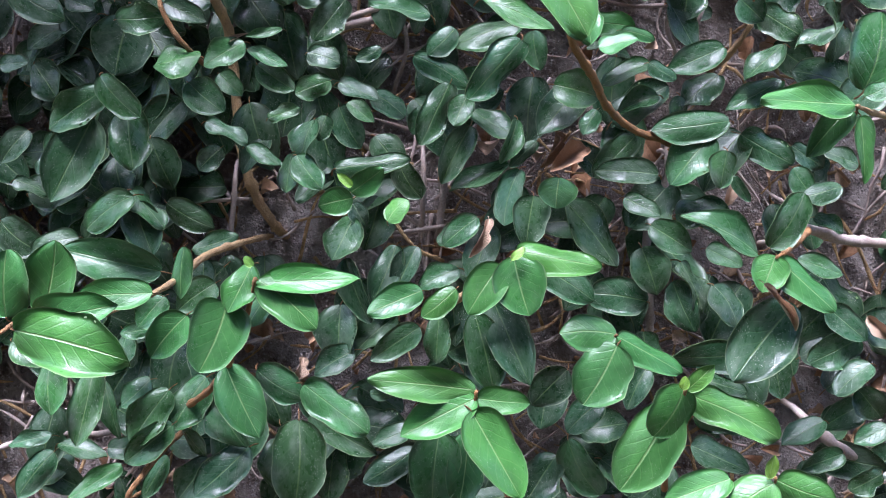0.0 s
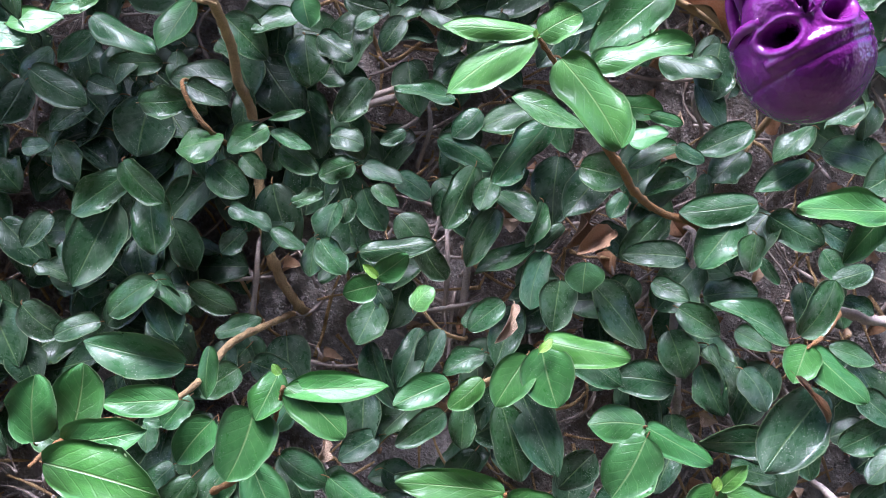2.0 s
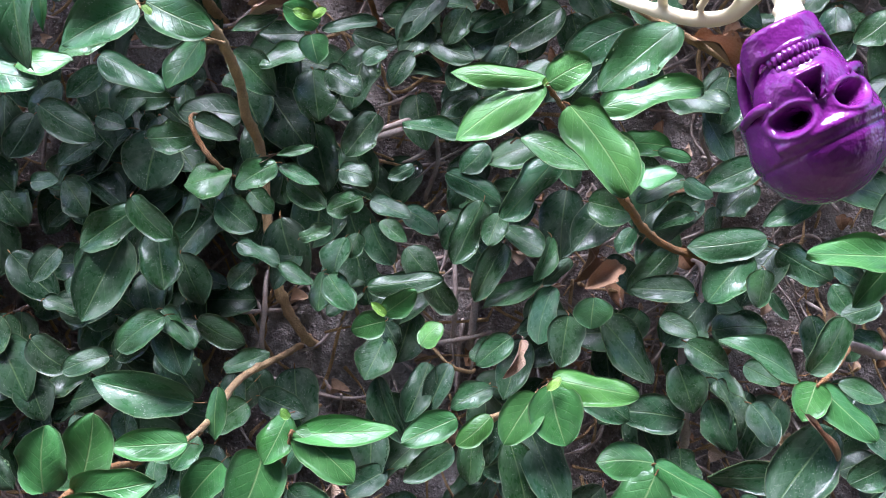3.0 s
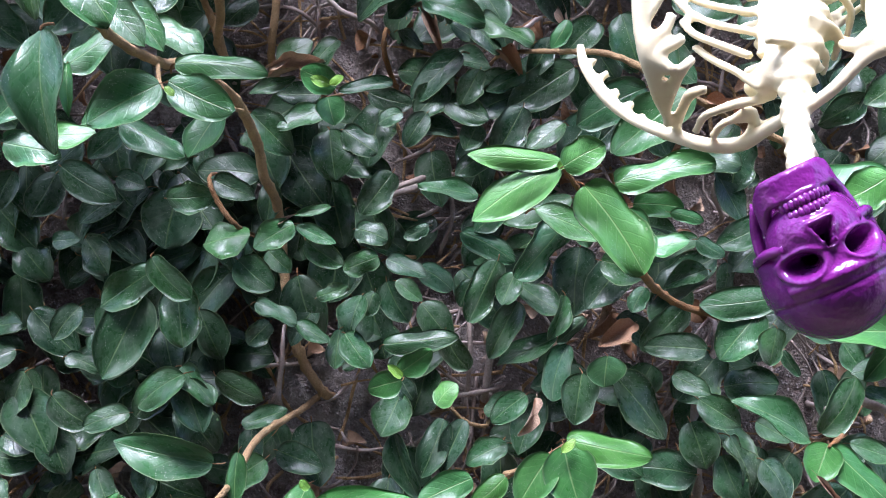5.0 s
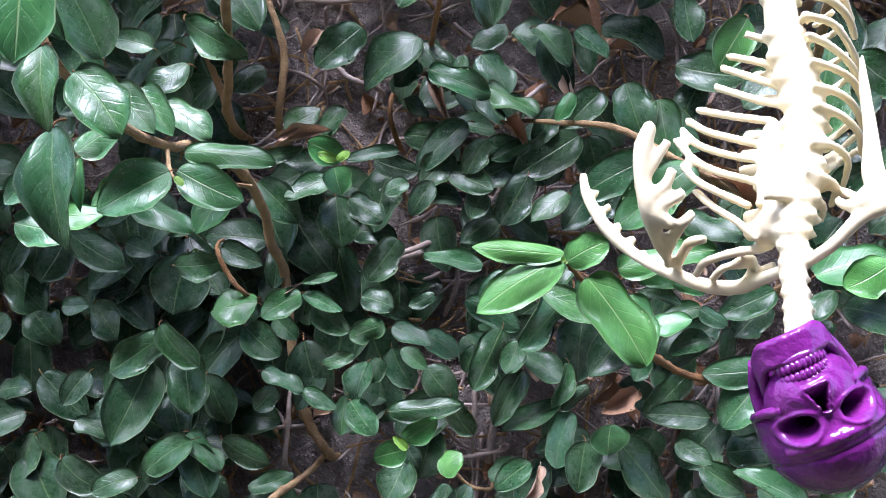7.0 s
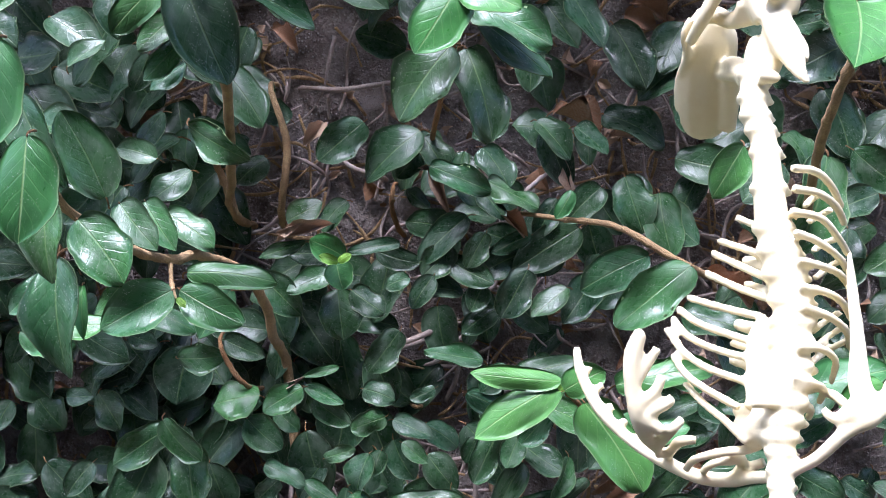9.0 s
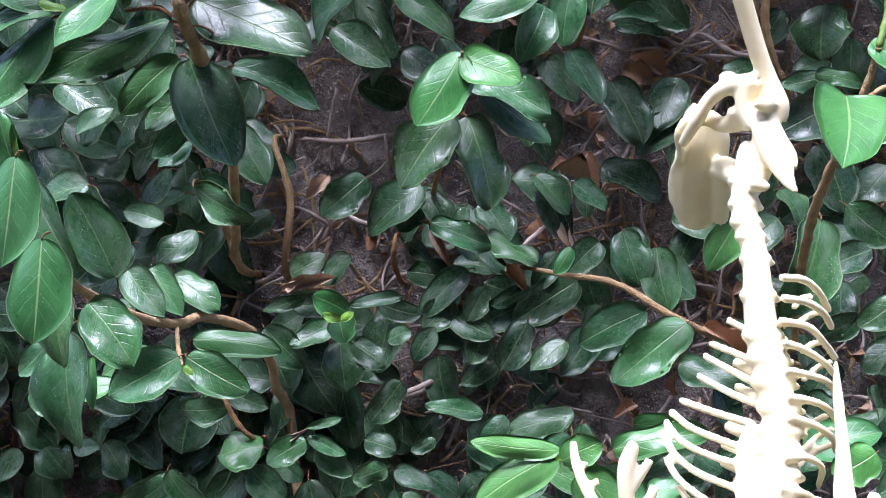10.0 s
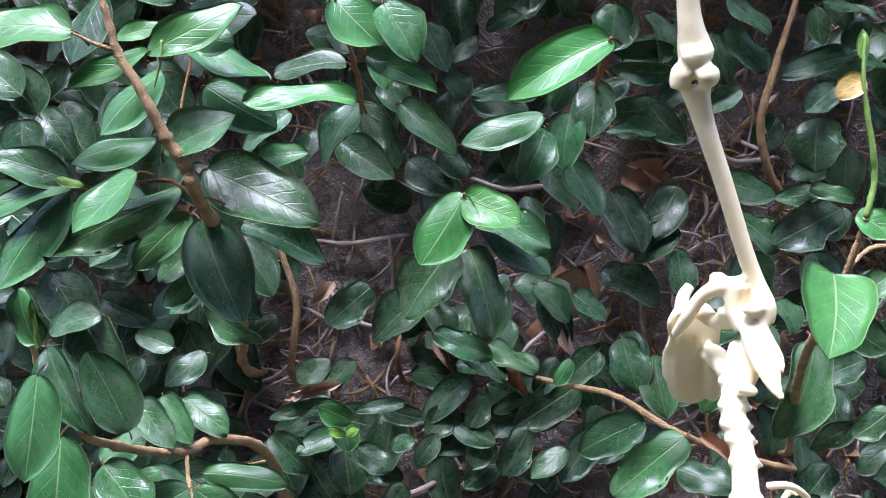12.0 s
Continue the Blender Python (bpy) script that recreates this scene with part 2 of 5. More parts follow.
def leaf_mesh(name, top, fold, curl, wave, belly, blunt, nibble=0.0, rows=14, half=4, seed=0):
    """A leaf one unit long and wide along +y, its upper side to +z, with a thin edge, a paler underside and a stalk."""
    r = random.Random(seed)
    bm = bmesh.new()
    uv = bm.loops.layers.uv.new("UVMap")
    phase, bend = r.uniform(0, 6), r.uniform(-0.06, 0.06)

    def place(u, v):
        top_at = belly / (belly + blunt)
        h = 0.5 * v ** belly * (1 - v) ** blunt / (top_at ** belly * (1 - top_at) ** blunt)
        h *= 1 - 0.3 * max(0.0, (v - 0.86) / 0.14) ** 2
        h *= 1 + nibble * (math.sin(8 * v + phase) + 0.6 * math.sin(17 * v + 2 * phase)) * (0.6 if u > 0 else 1.0)
        x = u * h
        z = fold * abs(u) ** 1.4 * h - curl * (v - 0.25) ** 2 + wave * math.sin(7 * v + phase + (1.6 if u > 0 else 0)) * abs(u) ** 2
        return Vector((x + bend * math.sin(math.pi * v), v, z))

    sheets = []
    for under in (0, 1):
        lower = Vector((0, 0, -0.012 * under))
        lines = [[bm.verts.new(place(0, 0.0) + lower)]]
        for j in range(1, rows):
            v = 0.5 - 0.5 * math.cos(math.pi * j / rows)
            lines.append([bm.verts.new(place(i / half, v) + lower) for i in range(-half, half + 1)])
        lines.append([bm.verts.new(place(0, 1.0) + lower)])
        sheets.append(lines)
    spot = {}
    for lines in sheets:
        for j, line in enumerate(lines):
            v = 0.5 - 0.5 * math.cos(math.pi * j / rows)
            for i, vert in enumerate(line):
                spot[vert] = (0.5 if len(line) == 1 else i / (2 * half), v)

    def face(verts, mat):
        f = bm.faces.new(verts)
        f.material_index = mat
        for loop in f.loops:
            loop[uv].uv = spot.get(loop.vert, (0.5, 0))

    for under, lines in enumerate(sheets):
        for a, b in zip(lines, lines[1:]):
            for i in range(2 * half):
                if len(a) == 1:
                    q = (a[0], b[i + 1], b[i])
                elif len(b) == 1:
                    q = (a[i], a[i + 1], b[0])
                else:
                    q = (a[i], a[i + 1], b[i + 1], b[i])
                face(q[::-1] if under else q, under)
    for s in (0, -1):
        for j in range(rows):
            t0, t1, l0, l1 = sheets[0][j][s], sheets[0][j + 1][s], sheets[1][j][s], sheets[1][j + 1][s]
            q = (t0, t1, l1, l0)
            face(q if s else q[::-1], 1)
    stalk = [np.array((0, 0.01 - 0.03 * i, -0.008 - 0.012 * i * i, 0.014)) for i in range(5)]
    tube(bm, stalk, 5, mat=2)
    return mesh_of(name, bm, top, UNDER, RUST)


SHAPES = {}
for kind, top in (("old", LEAF_OLD), ("young", LEAF_YOUNG)):
    SHAPES[kind] = [
        leaf_mesh("leaf", top, f, c, w, b, e, n, seed=i)
        for i, (f, c, w, b, e, n) in enumerate((
            (0.10, 0.16, 0.05, 0.46, 0.56, 0.04), (0.20, 0.28, 0.05, 0.42, 0.62, 0.05), (0.05, 0.30, 0.07, 0.50, 0.52, 0.05),
            (0.12, 0.05, 0.06, 0.44, 0.68, 0.04), (-0.12, 0.32, 0.05, 0.48, 0.56, 0.06), (0.10, -0.10, 0.08, 0.40, 0.54, 0.05),
            (0.24, 0.22, 0.05, 0.50, 0.66, 0.04), (0.02, 0.18, 0.10, 0.38, 0.50, 0.07), (-0.16, 0.2, 0.06, 0.44, 0.60, 0.05),
            (0.2, 0.42, 0.08, 0.42, 0.58, 0.06), (0.32, 0.3, 0.07, 0.46, 0.64, 0.05), (0.1, 0.2, 0.12, 0.36, 0.46, 0.09), (0.12, 0.25, 0.12, 0.42, 0.52, 0.11), (-0.1, 0.15, 0.12, 0.40, 0.5, 0.1),
        ))
    ]
HEART = leaf_mesh("leaf", LEAF_YOUNG, 0.2, 0.1, 0.03, 0.26, 0.5, 0.05, seed=31)
LOW = [leaf_mesh("leaf", LEAF_OLD, *v, rows=5, half=2, seed=60 + i) for i, v in enumerate(((0.12, 0.2, 0.03, 0.46, 0.58, 0.05), (0.2, 0.3, 0.05, 0.42, 0.62, 0.06), (0.0, 0.25, 0.07, 0.4, 0.52, 0.08)))]
DRIED = [leaf_mesh("dry_leaf", m, 0.9, 0.6, 0.16, 0.5, 0.6, 0.16, seed=40 + i) for i, m in enumerate((DRY_BROWN, DRY_PALE))]
for me in DRIED:
    me.materials[1] = me.materials[2] = me.materials[0]


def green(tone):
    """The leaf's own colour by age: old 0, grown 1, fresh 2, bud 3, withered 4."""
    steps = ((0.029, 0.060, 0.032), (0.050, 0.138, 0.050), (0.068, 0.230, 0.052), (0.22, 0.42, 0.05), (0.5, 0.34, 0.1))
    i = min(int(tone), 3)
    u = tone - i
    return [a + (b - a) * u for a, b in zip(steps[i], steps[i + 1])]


def leaf_pose(base, tip, width, r, lift=0.38, spread=0.27):
    along = tip - base
    length = along.length
    along.normalize()
    face = Vector((r.gauss(0, spread), -1, lift + r.gauss(0, spread)))
    face = (face - along * face.dot(along)).normalized()
    side = along.cross(face)
    m = Matrix((side, along, face)).transposed().to_4x4()
    return Matrix.Translation(base) @ m @ Matrix.Diagonal((width * 1.12, length * 1.04, length, 1))


def leaf(plant, bx, by, bz, tx, ty, tz, width, tone):
    young = tone >= 1.35
    me = HEART if width > 0.03 and abs(bx - tx) < 0.02 and tone == 2 else rng.choice(SHAPES["young"][:6] + SHAPES["young"][7:9] if young else SHAPES["old"])
    ob = new("bud" if 2.5 < tone < 3.5 else "leaf", me)
    ob.parent = plant
    ob.matrix_basis = Matrix.Translation(-plant.location) @ leaf_pose(Vector((bx, by, bz)), Vector((tx, ty, tz)), width * (1.12 if young else 1.04), rng, 0.5 if plant in HIGH else 0.36, 0.4 if plant.name == "climbing_fig" else 0.2)
    c = green(tone)
    s = rng.uniform(0.85, 1.15)
    ob.color = (c[0] * s * rng.uniform(0.9, 1.15), c[1] * s, c[2] * s * rng.uniform(0.85, 1.15), 1)
    LEAVES.append(((bx + tx) / 2, (bz + tz) / 2, max(width, math.hypot(tx - bx, tz - bz)) / 2))


def stem(plant, mat, radius, *points):
    n = len(points)
    path = smooth_path([(*p, radius * (0.4 + 0.52 * min(1.0, 2 * i / (n - 1)))) for i, p in enumerate(points)], 10)
    for i, q in enumerate(path):
        q[:3] += [rng.gauss(0, radius * 0.06) for _ in range(3)]
        if rng.random() < 0.12:
            q[3] *= rng.uniform(1.1, 1.35)
    bm = bmesh.new()
    tube(bm, path, 10, 0.08, rng=rng)
    part("stem", mesh_of("stem", bm, mat), plant)
    STEMS.append(path)


def dry_leaf(bx, by, bz, tx, ty, tz, width, pale):
    ob = new("dry_leaf", DRIED[pale > 0.45])
    ob.matrix_basis = leaf_pose(Vector((bx, by, bz)), Vector((tx, ty, tz)), width * 0.85, rng, 0.3, 0.4)
    tagged(ob, "curled %s dead leaf caught among the fig stems" % ("pale tan" if pale > 0.45 else "brown"), "dry leaf", "dead leaves on the wall")


LEAVES, STEMS, PLANTS = [], [], {}
for key, x, y, z, words in (
    ("W", 0.0, 1.12, 0.0, "climbing fig with dark glossy leaves clinging to the wall"),
    ("A", -0.30, 0.76, 1.02, "fig shoot with large fresh green leaves jutting out low"),
    ("B", -0.24, 1.05, 1.09, "fig shoot with bright green leaves on a rusty stem"),
    ("C", 0.01, 1.05, 0.85, "fig shoot with a star of fresh green leaves"),
    ("D", 0.22, 1.05, 0.84, "fig shoot with broad bright green leaves and a bud"),
    ("E", 0.33, 1.05, 0.81, "low fig shoot with pale fresh leaves"),
    ("F", 0.37, 1.05, 1.12, "fig shoot with paired mid-green leaves on a grey twig"),
    ("G", 0.0, 1.06, 1.04, "fig shoot with three bright green leaves"),
    ("H", 0.23, 1.05, 1.2, "long rusty fig shoot with a spray of fresh leaves"),
    ("K", 0.05, 1.0, 1.68, "drooping cluster of glossy fig leaves hanging from the wall"),
    ("R", 0.48, 1.06, 1.2, "fig shoot with narrow pale green leaves"),
    ("T", 0.3, 1.05, 1.4, "tall young fig shoot with a green tip and heart-shaped leaf"),
    ("U", -0.18, 1.1, 1.1, "arching tan fig branch with many glossy leaves"),
    ("V", -0.27, 1.08, 1.47, "stout fig branch with crowded fresh and dark leaves jutting out high"),
):
    PLANTS[key] = tagged(new("climbing_fig" if key == "W" else "fig_shoot"), words, "climbing plant", "fig on the wall")
    PLANTS[key].location = (x, y, z)
HIGH = (PLANTS["A"], PLANTS["U"], PLANTS["V"])  # their leaves lie flatter, towards the sky

grow = PLANTS["W"]
stem(grow, BARK, 0.0043, (-.240, 1.150, 1.621), (-.235, 1.060, 1.603), (-.216, 1.050, 1.541), (-.225, 1.070, 1.470), (-.227, 1.150, 1.452))
stem(grow, BARK, 0.0046, (-.300, 1.150, 1.567), (-.297, 1.030, 1.556), (-.285, 1.030, 1.522), (-.273, 1.040, 1.490), (-.269, 1.060, 1.467), (-.268, 1.150, 1.461))
stem(grow, BARK, 0.0050, (.329, 1.150, 1.907), (.319, 1.040, 1.879), (.287, 1.020, 1.785), (.276, 1.030, 1.733), (.289, 1.050, 1.688), (.313, 1.080, 1.654), (.318, 1.150, 1.645))
stem(grow, GREY, 0.0032, (-.223, 1.150, 1.616), (-.209, 1.120, 1.614), (-.166, 1.110, 1.610), (-.112, 1.120, 1.619), (-.098, 1.150, 1.621))
stem(grow, GREY, 0.0031, (-.037, 1.150, 1.683), (-.025, 1.080, 1.680), (.013, 1.070, 1.668), (.071, 1.090, 1.676), (.086, 1.150, 1.679))
stem(grow, BARK, 0.0039, (.000, 1.150, 1.475), (.016, 1.060, 1.472), (.069, 1.000, 1.462), (.118, .980, 1.453), (.172, .970, 1.421), (.234, 1.000, 1.395), (.311, 1.050, 1.370), (.330, 1.150, 1.364))
stem(grow, GREY, 0.0047, (.230, 1.150, 1.208), (.228, 1.060, 1.195), (.222, 1.060, 1.152), (.207, 1.060, 1.112), (.214, 1.080, 1.022), (.216, 1.150, .999))
stem(grow, GREY, 0.0058, (.343, 1.150, 1.106), (.348, 1.060, 1.109), (.364, 1.050, 1.120), (.411, 1.060, 1.109), (.463, 1.080, 1.105), (.475, 1.150, 1.104))
stem(grow, GREY, 0.0059, (.357, 1.150, .944), (.367, 1.100, .934), (.400, 1.070, .901), (.449, 1.090, .873), (.461, 1.150, .867))
stem(grow, RUST, 0.0028, (-.279, 1.150, 1.355), (-.276, 1.020, 1.346), (-.265, 1.010, 1.317), (-.246, 1.030, 1.292), (-.242, 1.150, 1.286))
stem(grow, GREY, 0.0030, (-.022, 1.150, 1.245), (-.022, 1.110, 1.227), (-.020, 1.100, 1.166), (-.024, 1.120, 1.110), (-.025, 1.150, 1.096))
stem(grow, GREY, 0.0042, (.008, 1.150, 1.275), (.007, 1.100, 1.249), (.001, 1.100, 1.166), (-.004, 1.110, 1.120), (-.005, 1.150, 1.108))
stem(grow, GREY, 0.0024, (-.065, 1.150, 1.117), (-.056, 1.100, 1.117), (-.026, 1.100, 1.120), (.010, 1.110, 1.126), (.019, 1.150, 1.127))
stem(grow, GREY, 0.0024, (-.268, 1.150, 1.149), (-.253, 1.100, 1.150), (-.202, 1.100, 1.153), (-.189, 1.150, 1.154))
stem(grow, GREY, 0.0030, (-.216, 1.150, 1.201), (-.217, 1.100, 1.190), (-.218, 1.090, 1.154), (-.223, 1.100, 1.110), (-.224, 1.150, 1.098))
stem(grow, GREY, 0.0042, (-.147, 1.150, 1.314), (-.135, 1.090, 1.318), (-.096, 1.080, 1.332), (-.056, 1.100, 1.344), (-.046, 1.150, 1.347))
stem(grow, BARK, 0.0023, (-.054, 1.150, 1.135), (-.048, 1.050, 1.127), (-.028, 1.050, 1.101), (-.005, 1.080, 1.090), (.000, 1.150, 1.087))
stem(grow, GREY, 0.0024, (-.042, 1.150, 1.348), (-.041, 1.100, 1.339), (-.038, 1.090, 1.307), (-.050, 1.110, 1.275), (-.054, 1.150, 1.267))
stem(grow, GREY, 0.0024, (.251, 1.150, 1.373), (.246, 1.080, 1.364), (.229, 1.070, 1.332), (.245, 1.100, 1.306), (.249, 1.150, 1.300))
stem(grow, GREY, 0.0024, (.276, 1.150, 1.366), (.272, 1.080, 1.358), (.261, 1.070, 1.332), (.257, 1.100, 1.309), (.256, 1.150, 1.303))
stem(grow, BARK, 0.0035, (.315, 1.150, 1.335), (.310, 1.050, 1.328), (.296, 1.060, 1.304), (.290, 1.090, 1.295), (.288, 1.150, 1.293))
stem(grow, GREY, 0.0035, (-.484, 1.150, .886), (-.466, 1.070, .892), (-.404, 1.060, .912), (-.353, 1.080, .909), (-.340, 1.150, .908))
stem(grow, RUST, 0.0034, (-.310, 1.150, .848), (-.303, 1.000, .860), (-.278, 1.020, .899), (-.255, 1.060, .923), (-.249, 1.150, .929))
stem(grow, GREY, 0.0030, (-.195, 1.150, 1.565), (-.186, 1.090, 1.556), (-.154, 1.080, 1.523), (-.126, 1.100, 1.515), (-.119, 1.150, 1.513))
stem(grow, GREY, 0.0030, (.060, 1.150, 1.519), (.053, 1.080, 1.513), (.032, 1.070, 1.493), (.024, 1.090, 1.470), (.022, 1.150, 1.464))
stem(grow, RUST, 0.0030, (-.106, 1.150, 1.510), (-.107, 1.080, 1.502), (-.108, 1.070, 1.477), (-.102, 1.090, 1.456), (-.100, 1.150, 1.451))
stem(grow, GREY, 0.0035, (-.111, 1.150, 1.332), (-.100, 1.070, 1.335), (-.065, 1.080, 1.348), (-.057, 1.150, 1.351))
stem(grow, GREY, 0.0032, (.218, 1.150, 1.732), (.228, 1.100, 1.725), (.263, 1.090, 1.701), (.312, 1.110, 1.707), (.324, 1.150, 1.708))
leaf(grow, -.318, 1.014, 1.323, -.273, 1.011, 1.325, .027, 1.1)
leaf(grow, -.314, 1.046, 1.333, -.328, 1.045, 1.276, .051, 0.4)
leaf(grow, -.235, 1.012, 1.287, -.280, 1.010, 1.280, .039, 1.3)
leaf(grow, -.189, .993, 1.297, -.226, .987, 1.276, .024, 1.1)
leaf(grow, -.191, 1.019, 1.296, -.153, 1.015, 1.280, .014, 1.3)
leaf(grow, -.157, 1.020, 1.315, -.191, 1.012, 1.306, .009, 1.2)
leaf(grow, -.249, 1.019, 1.263, -.215, 1.011, 1.235, .030, 0.8)
leaf(grow, -.219, 1.021, 1.272, -.197, 1.018, 1.252, .020, 0.8)
leaf(grow, -.327, .993, 1.265, -.292, .983, 1.226, .027, 1.1)
leaf(grow, -.327, 1.007, 1.254, -.380, 1.005, 1.218, .030, 1)
leaf(grow, -.408, 1.040, 1.285, -.385, 1.032, 1.250, .033, 0.5)
leaf(grow, -.393, 1.052, 1.291, -.349, 1.042, 1.264, .031, 0.2)
leaf(grow, -.437, 1.030, 1.282, -.408, 1.024, 1.284, .018, 0.6)
leaf(grow, -.341, 1.017, 1.228, -.380, 1.013, 1.149, .046, 0.5)
leaf(grow, -.308, 1.018, 1.238, -.299, 1.007, 1.180, .036, 0.6)
leaf(grow, -.296, 1.053, 1.212, -.278, 1.050, 1.161, .036, 0.4)
leaf(grow, -.299, 1.007, 1.152, -.346, 1.006, 1.122, .030, 1)
leaf(grow, -.304, 1.019, 1.158, -.271, 1.015, 1.124, .024, 0.9)
leaf(grow, -.302, 1.018, 1.145, -.283, 1.016, 1.095, .033, 0.6)
leaf(grow, -.276, 1.042, 1.146, -.231, 1.041, 1.121, .026, 0.4)
leaf(grow, -.357, 1.041, 1.151, -.384, 1.035, 1.143, .019, 0.6)
leaf(grow, -.357, 1.023, 1.112, -.400, 1.013, 1.101, .023, 0.6)
leaf(grow, -.319, 1.025, 1.139, -.348, 1.015, 1.110, .028, 0.3)
leaf(grow, -.219, 1.030, 1.200, -.240, 1.027, 1.179, .020, 0.3)
leaf(grow, -.226, .995, 1.222, -.187, .992, 1.204, .018, 1)
leaf(grow, -.192, 1.018, 1.201, -.158, 1.011, 1.185, .016, 0.7)
leaf(grow, -.183, 1.028, 1.282, -.148, 1.023, 1.257, .023, 0.9)
leaf(grow, -.169, 1.006, 1.226, -.140, 1.002, 1.236, .014, 1)
leaf(grow, -.149, 1.024, 1.194, -.156, 1.015, 1.158, .025, 0.9)
leaf(grow, -.374, 1.056, 1.329, -.416, 1.043, 1.304, .030, 0.3)
leaf(grow, -.382, 1.047, 1.339, -.350, 1.045, 1.307, .026, 0.3)
leaf(grow, -.274, 1.024, 1.342, -.234, 1.021, 1.326, .022, 0.2)
leaf(grow, -.384, 1.021, 1.195, -.397, 1.018, 1.174, .014, 0.6)
leaf(grow, -.407, 1.024, 1.217, -.430, 1.014, 1.186, .023, 0.2)
leaf(grow, -.420, 1.022, 1.168, -.388, 1.022, 1.156, .020, 0.4)
leaf(grow, -.438, 1.031, 1.128, -.402, 1.028, 1.098, .033, 0.2)
leaf(grow, -.248, 1.033, 1.099, -.203, 1.032, 1.113, .019, 0.9)
leaf(grow, -.133, 1.024, 1.293, -.102, 1.019, 1.283, .023, 0.5)
leaf(grow, -.110, 1.021, 1.265, -.143, 1.018, 1.252, .022, 0.8)
leaf(grow, -.102, 1.020, 1.263, -.064, 1.017, 1.247, .021, 0.4)
leaf(grow, -.071, 1.038, 1.255, -.038, 1.036, 1.235, .024, 0.6)
leaf(grow, -.060, 1.013, 1.295, -.084, 1.012, 1.284, .013, 0.5)
leaf(grow, -.092, 1.008, 1.242, -.067, 1.003, 1.224, .016, 0.7)
leaf(grow, -.103, 1.032, 1.241, -.083, 1.030, 1.201, .028, 0.6)
leaf(grow, -.114, 1.024, 1.231, -.121, 1.023, 1.207, .018, 0.5)
leaf(grow, -.127, 1.026, 1.228, -.145, 1.018, 1.187, .033, 0.7)
leaf(grow, -.142, 1.010, 1.191, -.117, 1.002, 1.161, .026, 0.9)
leaf(grow, -.106, 1.021, 1.179, -.036, 1.006, 1.190, .023, 0.4)
leaf(grow, -.045, 1.045, 1.188, -.025, 1.044, 1.151, .026, 0.3)
leaf(grow, -.085, .983, 1.148, -.115, .975, 1.140, .022, 1.5)
leaf(grow, -.088, .995, 1.154, -.058, .991, 1.176, .021, 2)
leaf(grow, -.082, .938, 1.156, -.094, .935, 1.167, .007, 3)
leaf(grow, -.052, .973, 1.126, -.036, .972, 1.147, .021, 2.2)
leaf(grow, -.088, 1.026, 1.132, -.110, 1.019, 1.092, .037, 0.6)
leaf(grow, -.089, 1.024, 1.145, -.076, 1.023, 1.123, .017, 0.2)
leaf(grow, -.012, .998, 1.324, -.068, .990, 1.332, .020, 1)
leaf(grow, .012, 1.025, 1.317, -.013, 1.017, 1.292, .023, 1)
leaf(grow, .080, 1.020, 1.323, .010, 1.019, 1.307, .032, 1.1)
leaf(grow, -.029, 1.023, 1.290, .023, 1.019, 1.263, .024, 0.9)
leaf(grow, .076, 1.002, 1.301, .029, .991, 1.244, .031, 1)
leaf(grow, .007, 1.013, 1.261, -.020, 1.010, 1.203, .027, 0.7)
leaf(grow, .024, 1.009, 1.249, .011, 1.004, 1.219, .022, 0.9)
leaf(grow, -.019, 1.044, 1.242, -.030, 1.043, 1.216, .017, 0.6)
leaf(grow, .092, 1.057, 1.275, .086, 1.048, 1.208, .041, 0.3)
leaf(grow, .087, 1.012, 1.312, .093, 1.010, 1.275, .024, 1)
leaf(grow, .030, 1.027, 1.236, .067, 1.019, 1.211, .028, 0.6)
leaf(grow, .073, 1.020, 1.227, .060, 1.011, 1.185, .017, 0.7)
leaf(grow, .027, 1.021, 1.221, .000, 1.020, 1.166, .025, 0.7)
leaf(grow, .066, 1.039, 1.185, .008, 1.032, 1.159, .025, 0.8)
leaf(grow, .075, 1.025, 1.179, .056, 1.016, 1.128, .028, 0.7)
leaf(grow, .088, 1.009, 1.152, .082, 1.001, 1.105, .033, 0.7)
leaf(grow, .112, 1.005, 1.169, .110, 1.004, 1.140, .036, 1.5)
leaf(grow, .034, 1.015, 1.131, .001, 1.013, 1.105, .023, 0.8)
leaf(grow, .108, 1.020, 1.261, .152, 1.016, 1.249, .033, 1.1)
leaf(grow, .122, 1.047, 1.150, .179, 1.041, 1.090, .043, 0.3)
leaf(grow, .092, 1.018, 1.205, .067, 1.016, 1.180, .014, 0.7)
leaf(grow, .149, 1.011, 1.235, .136, 1.008, 1.212, .017, 0.8)
leaf(grow, .135, .992, 1.315, .181, .988, 1.311, .021, 1.9)
leaf(grow, .168, .981, 1.306, .199, .980, 1.298, .011, 1.7)
leaf(grow, .203, 1.023, 1.283, .156, 1.017, 1.264, .021, 0.9)
leaf(grow, .139, 1.010, 1.296, .180, 1.005, 1.290, .016, 0.6)
leaf(grow, .200, 1.014, 1.281, .226, 1.011, 1.266, .016, 0.7)
leaf(grow, .276, 1.024, 1.298, .221, 1.021, 1.274, .028, 0.7)
leaf(grow, .213, 1.029, 1.252, .173, 1.027, 1.239, .022, 0.7)
leaf(grow, .280, 1.017, 1.225, .208, 1.010, 1.218, .030, 0.8)
leaf(grow, .263, 1.023, 1.211, .224, 1.020, 1.167, .036, 1)
leaf(grow, .276, 1.011, 1.195, .271, 1.009, 1.160, .029, 0.9)
leaf(grow, .286, 1.029, 1.172, .301, 1.027, 1.147, .011, 0.9)
leaf(grow, .295, 1.035, 1.214, .346, 1.034, 1.185, .030, 0.9)
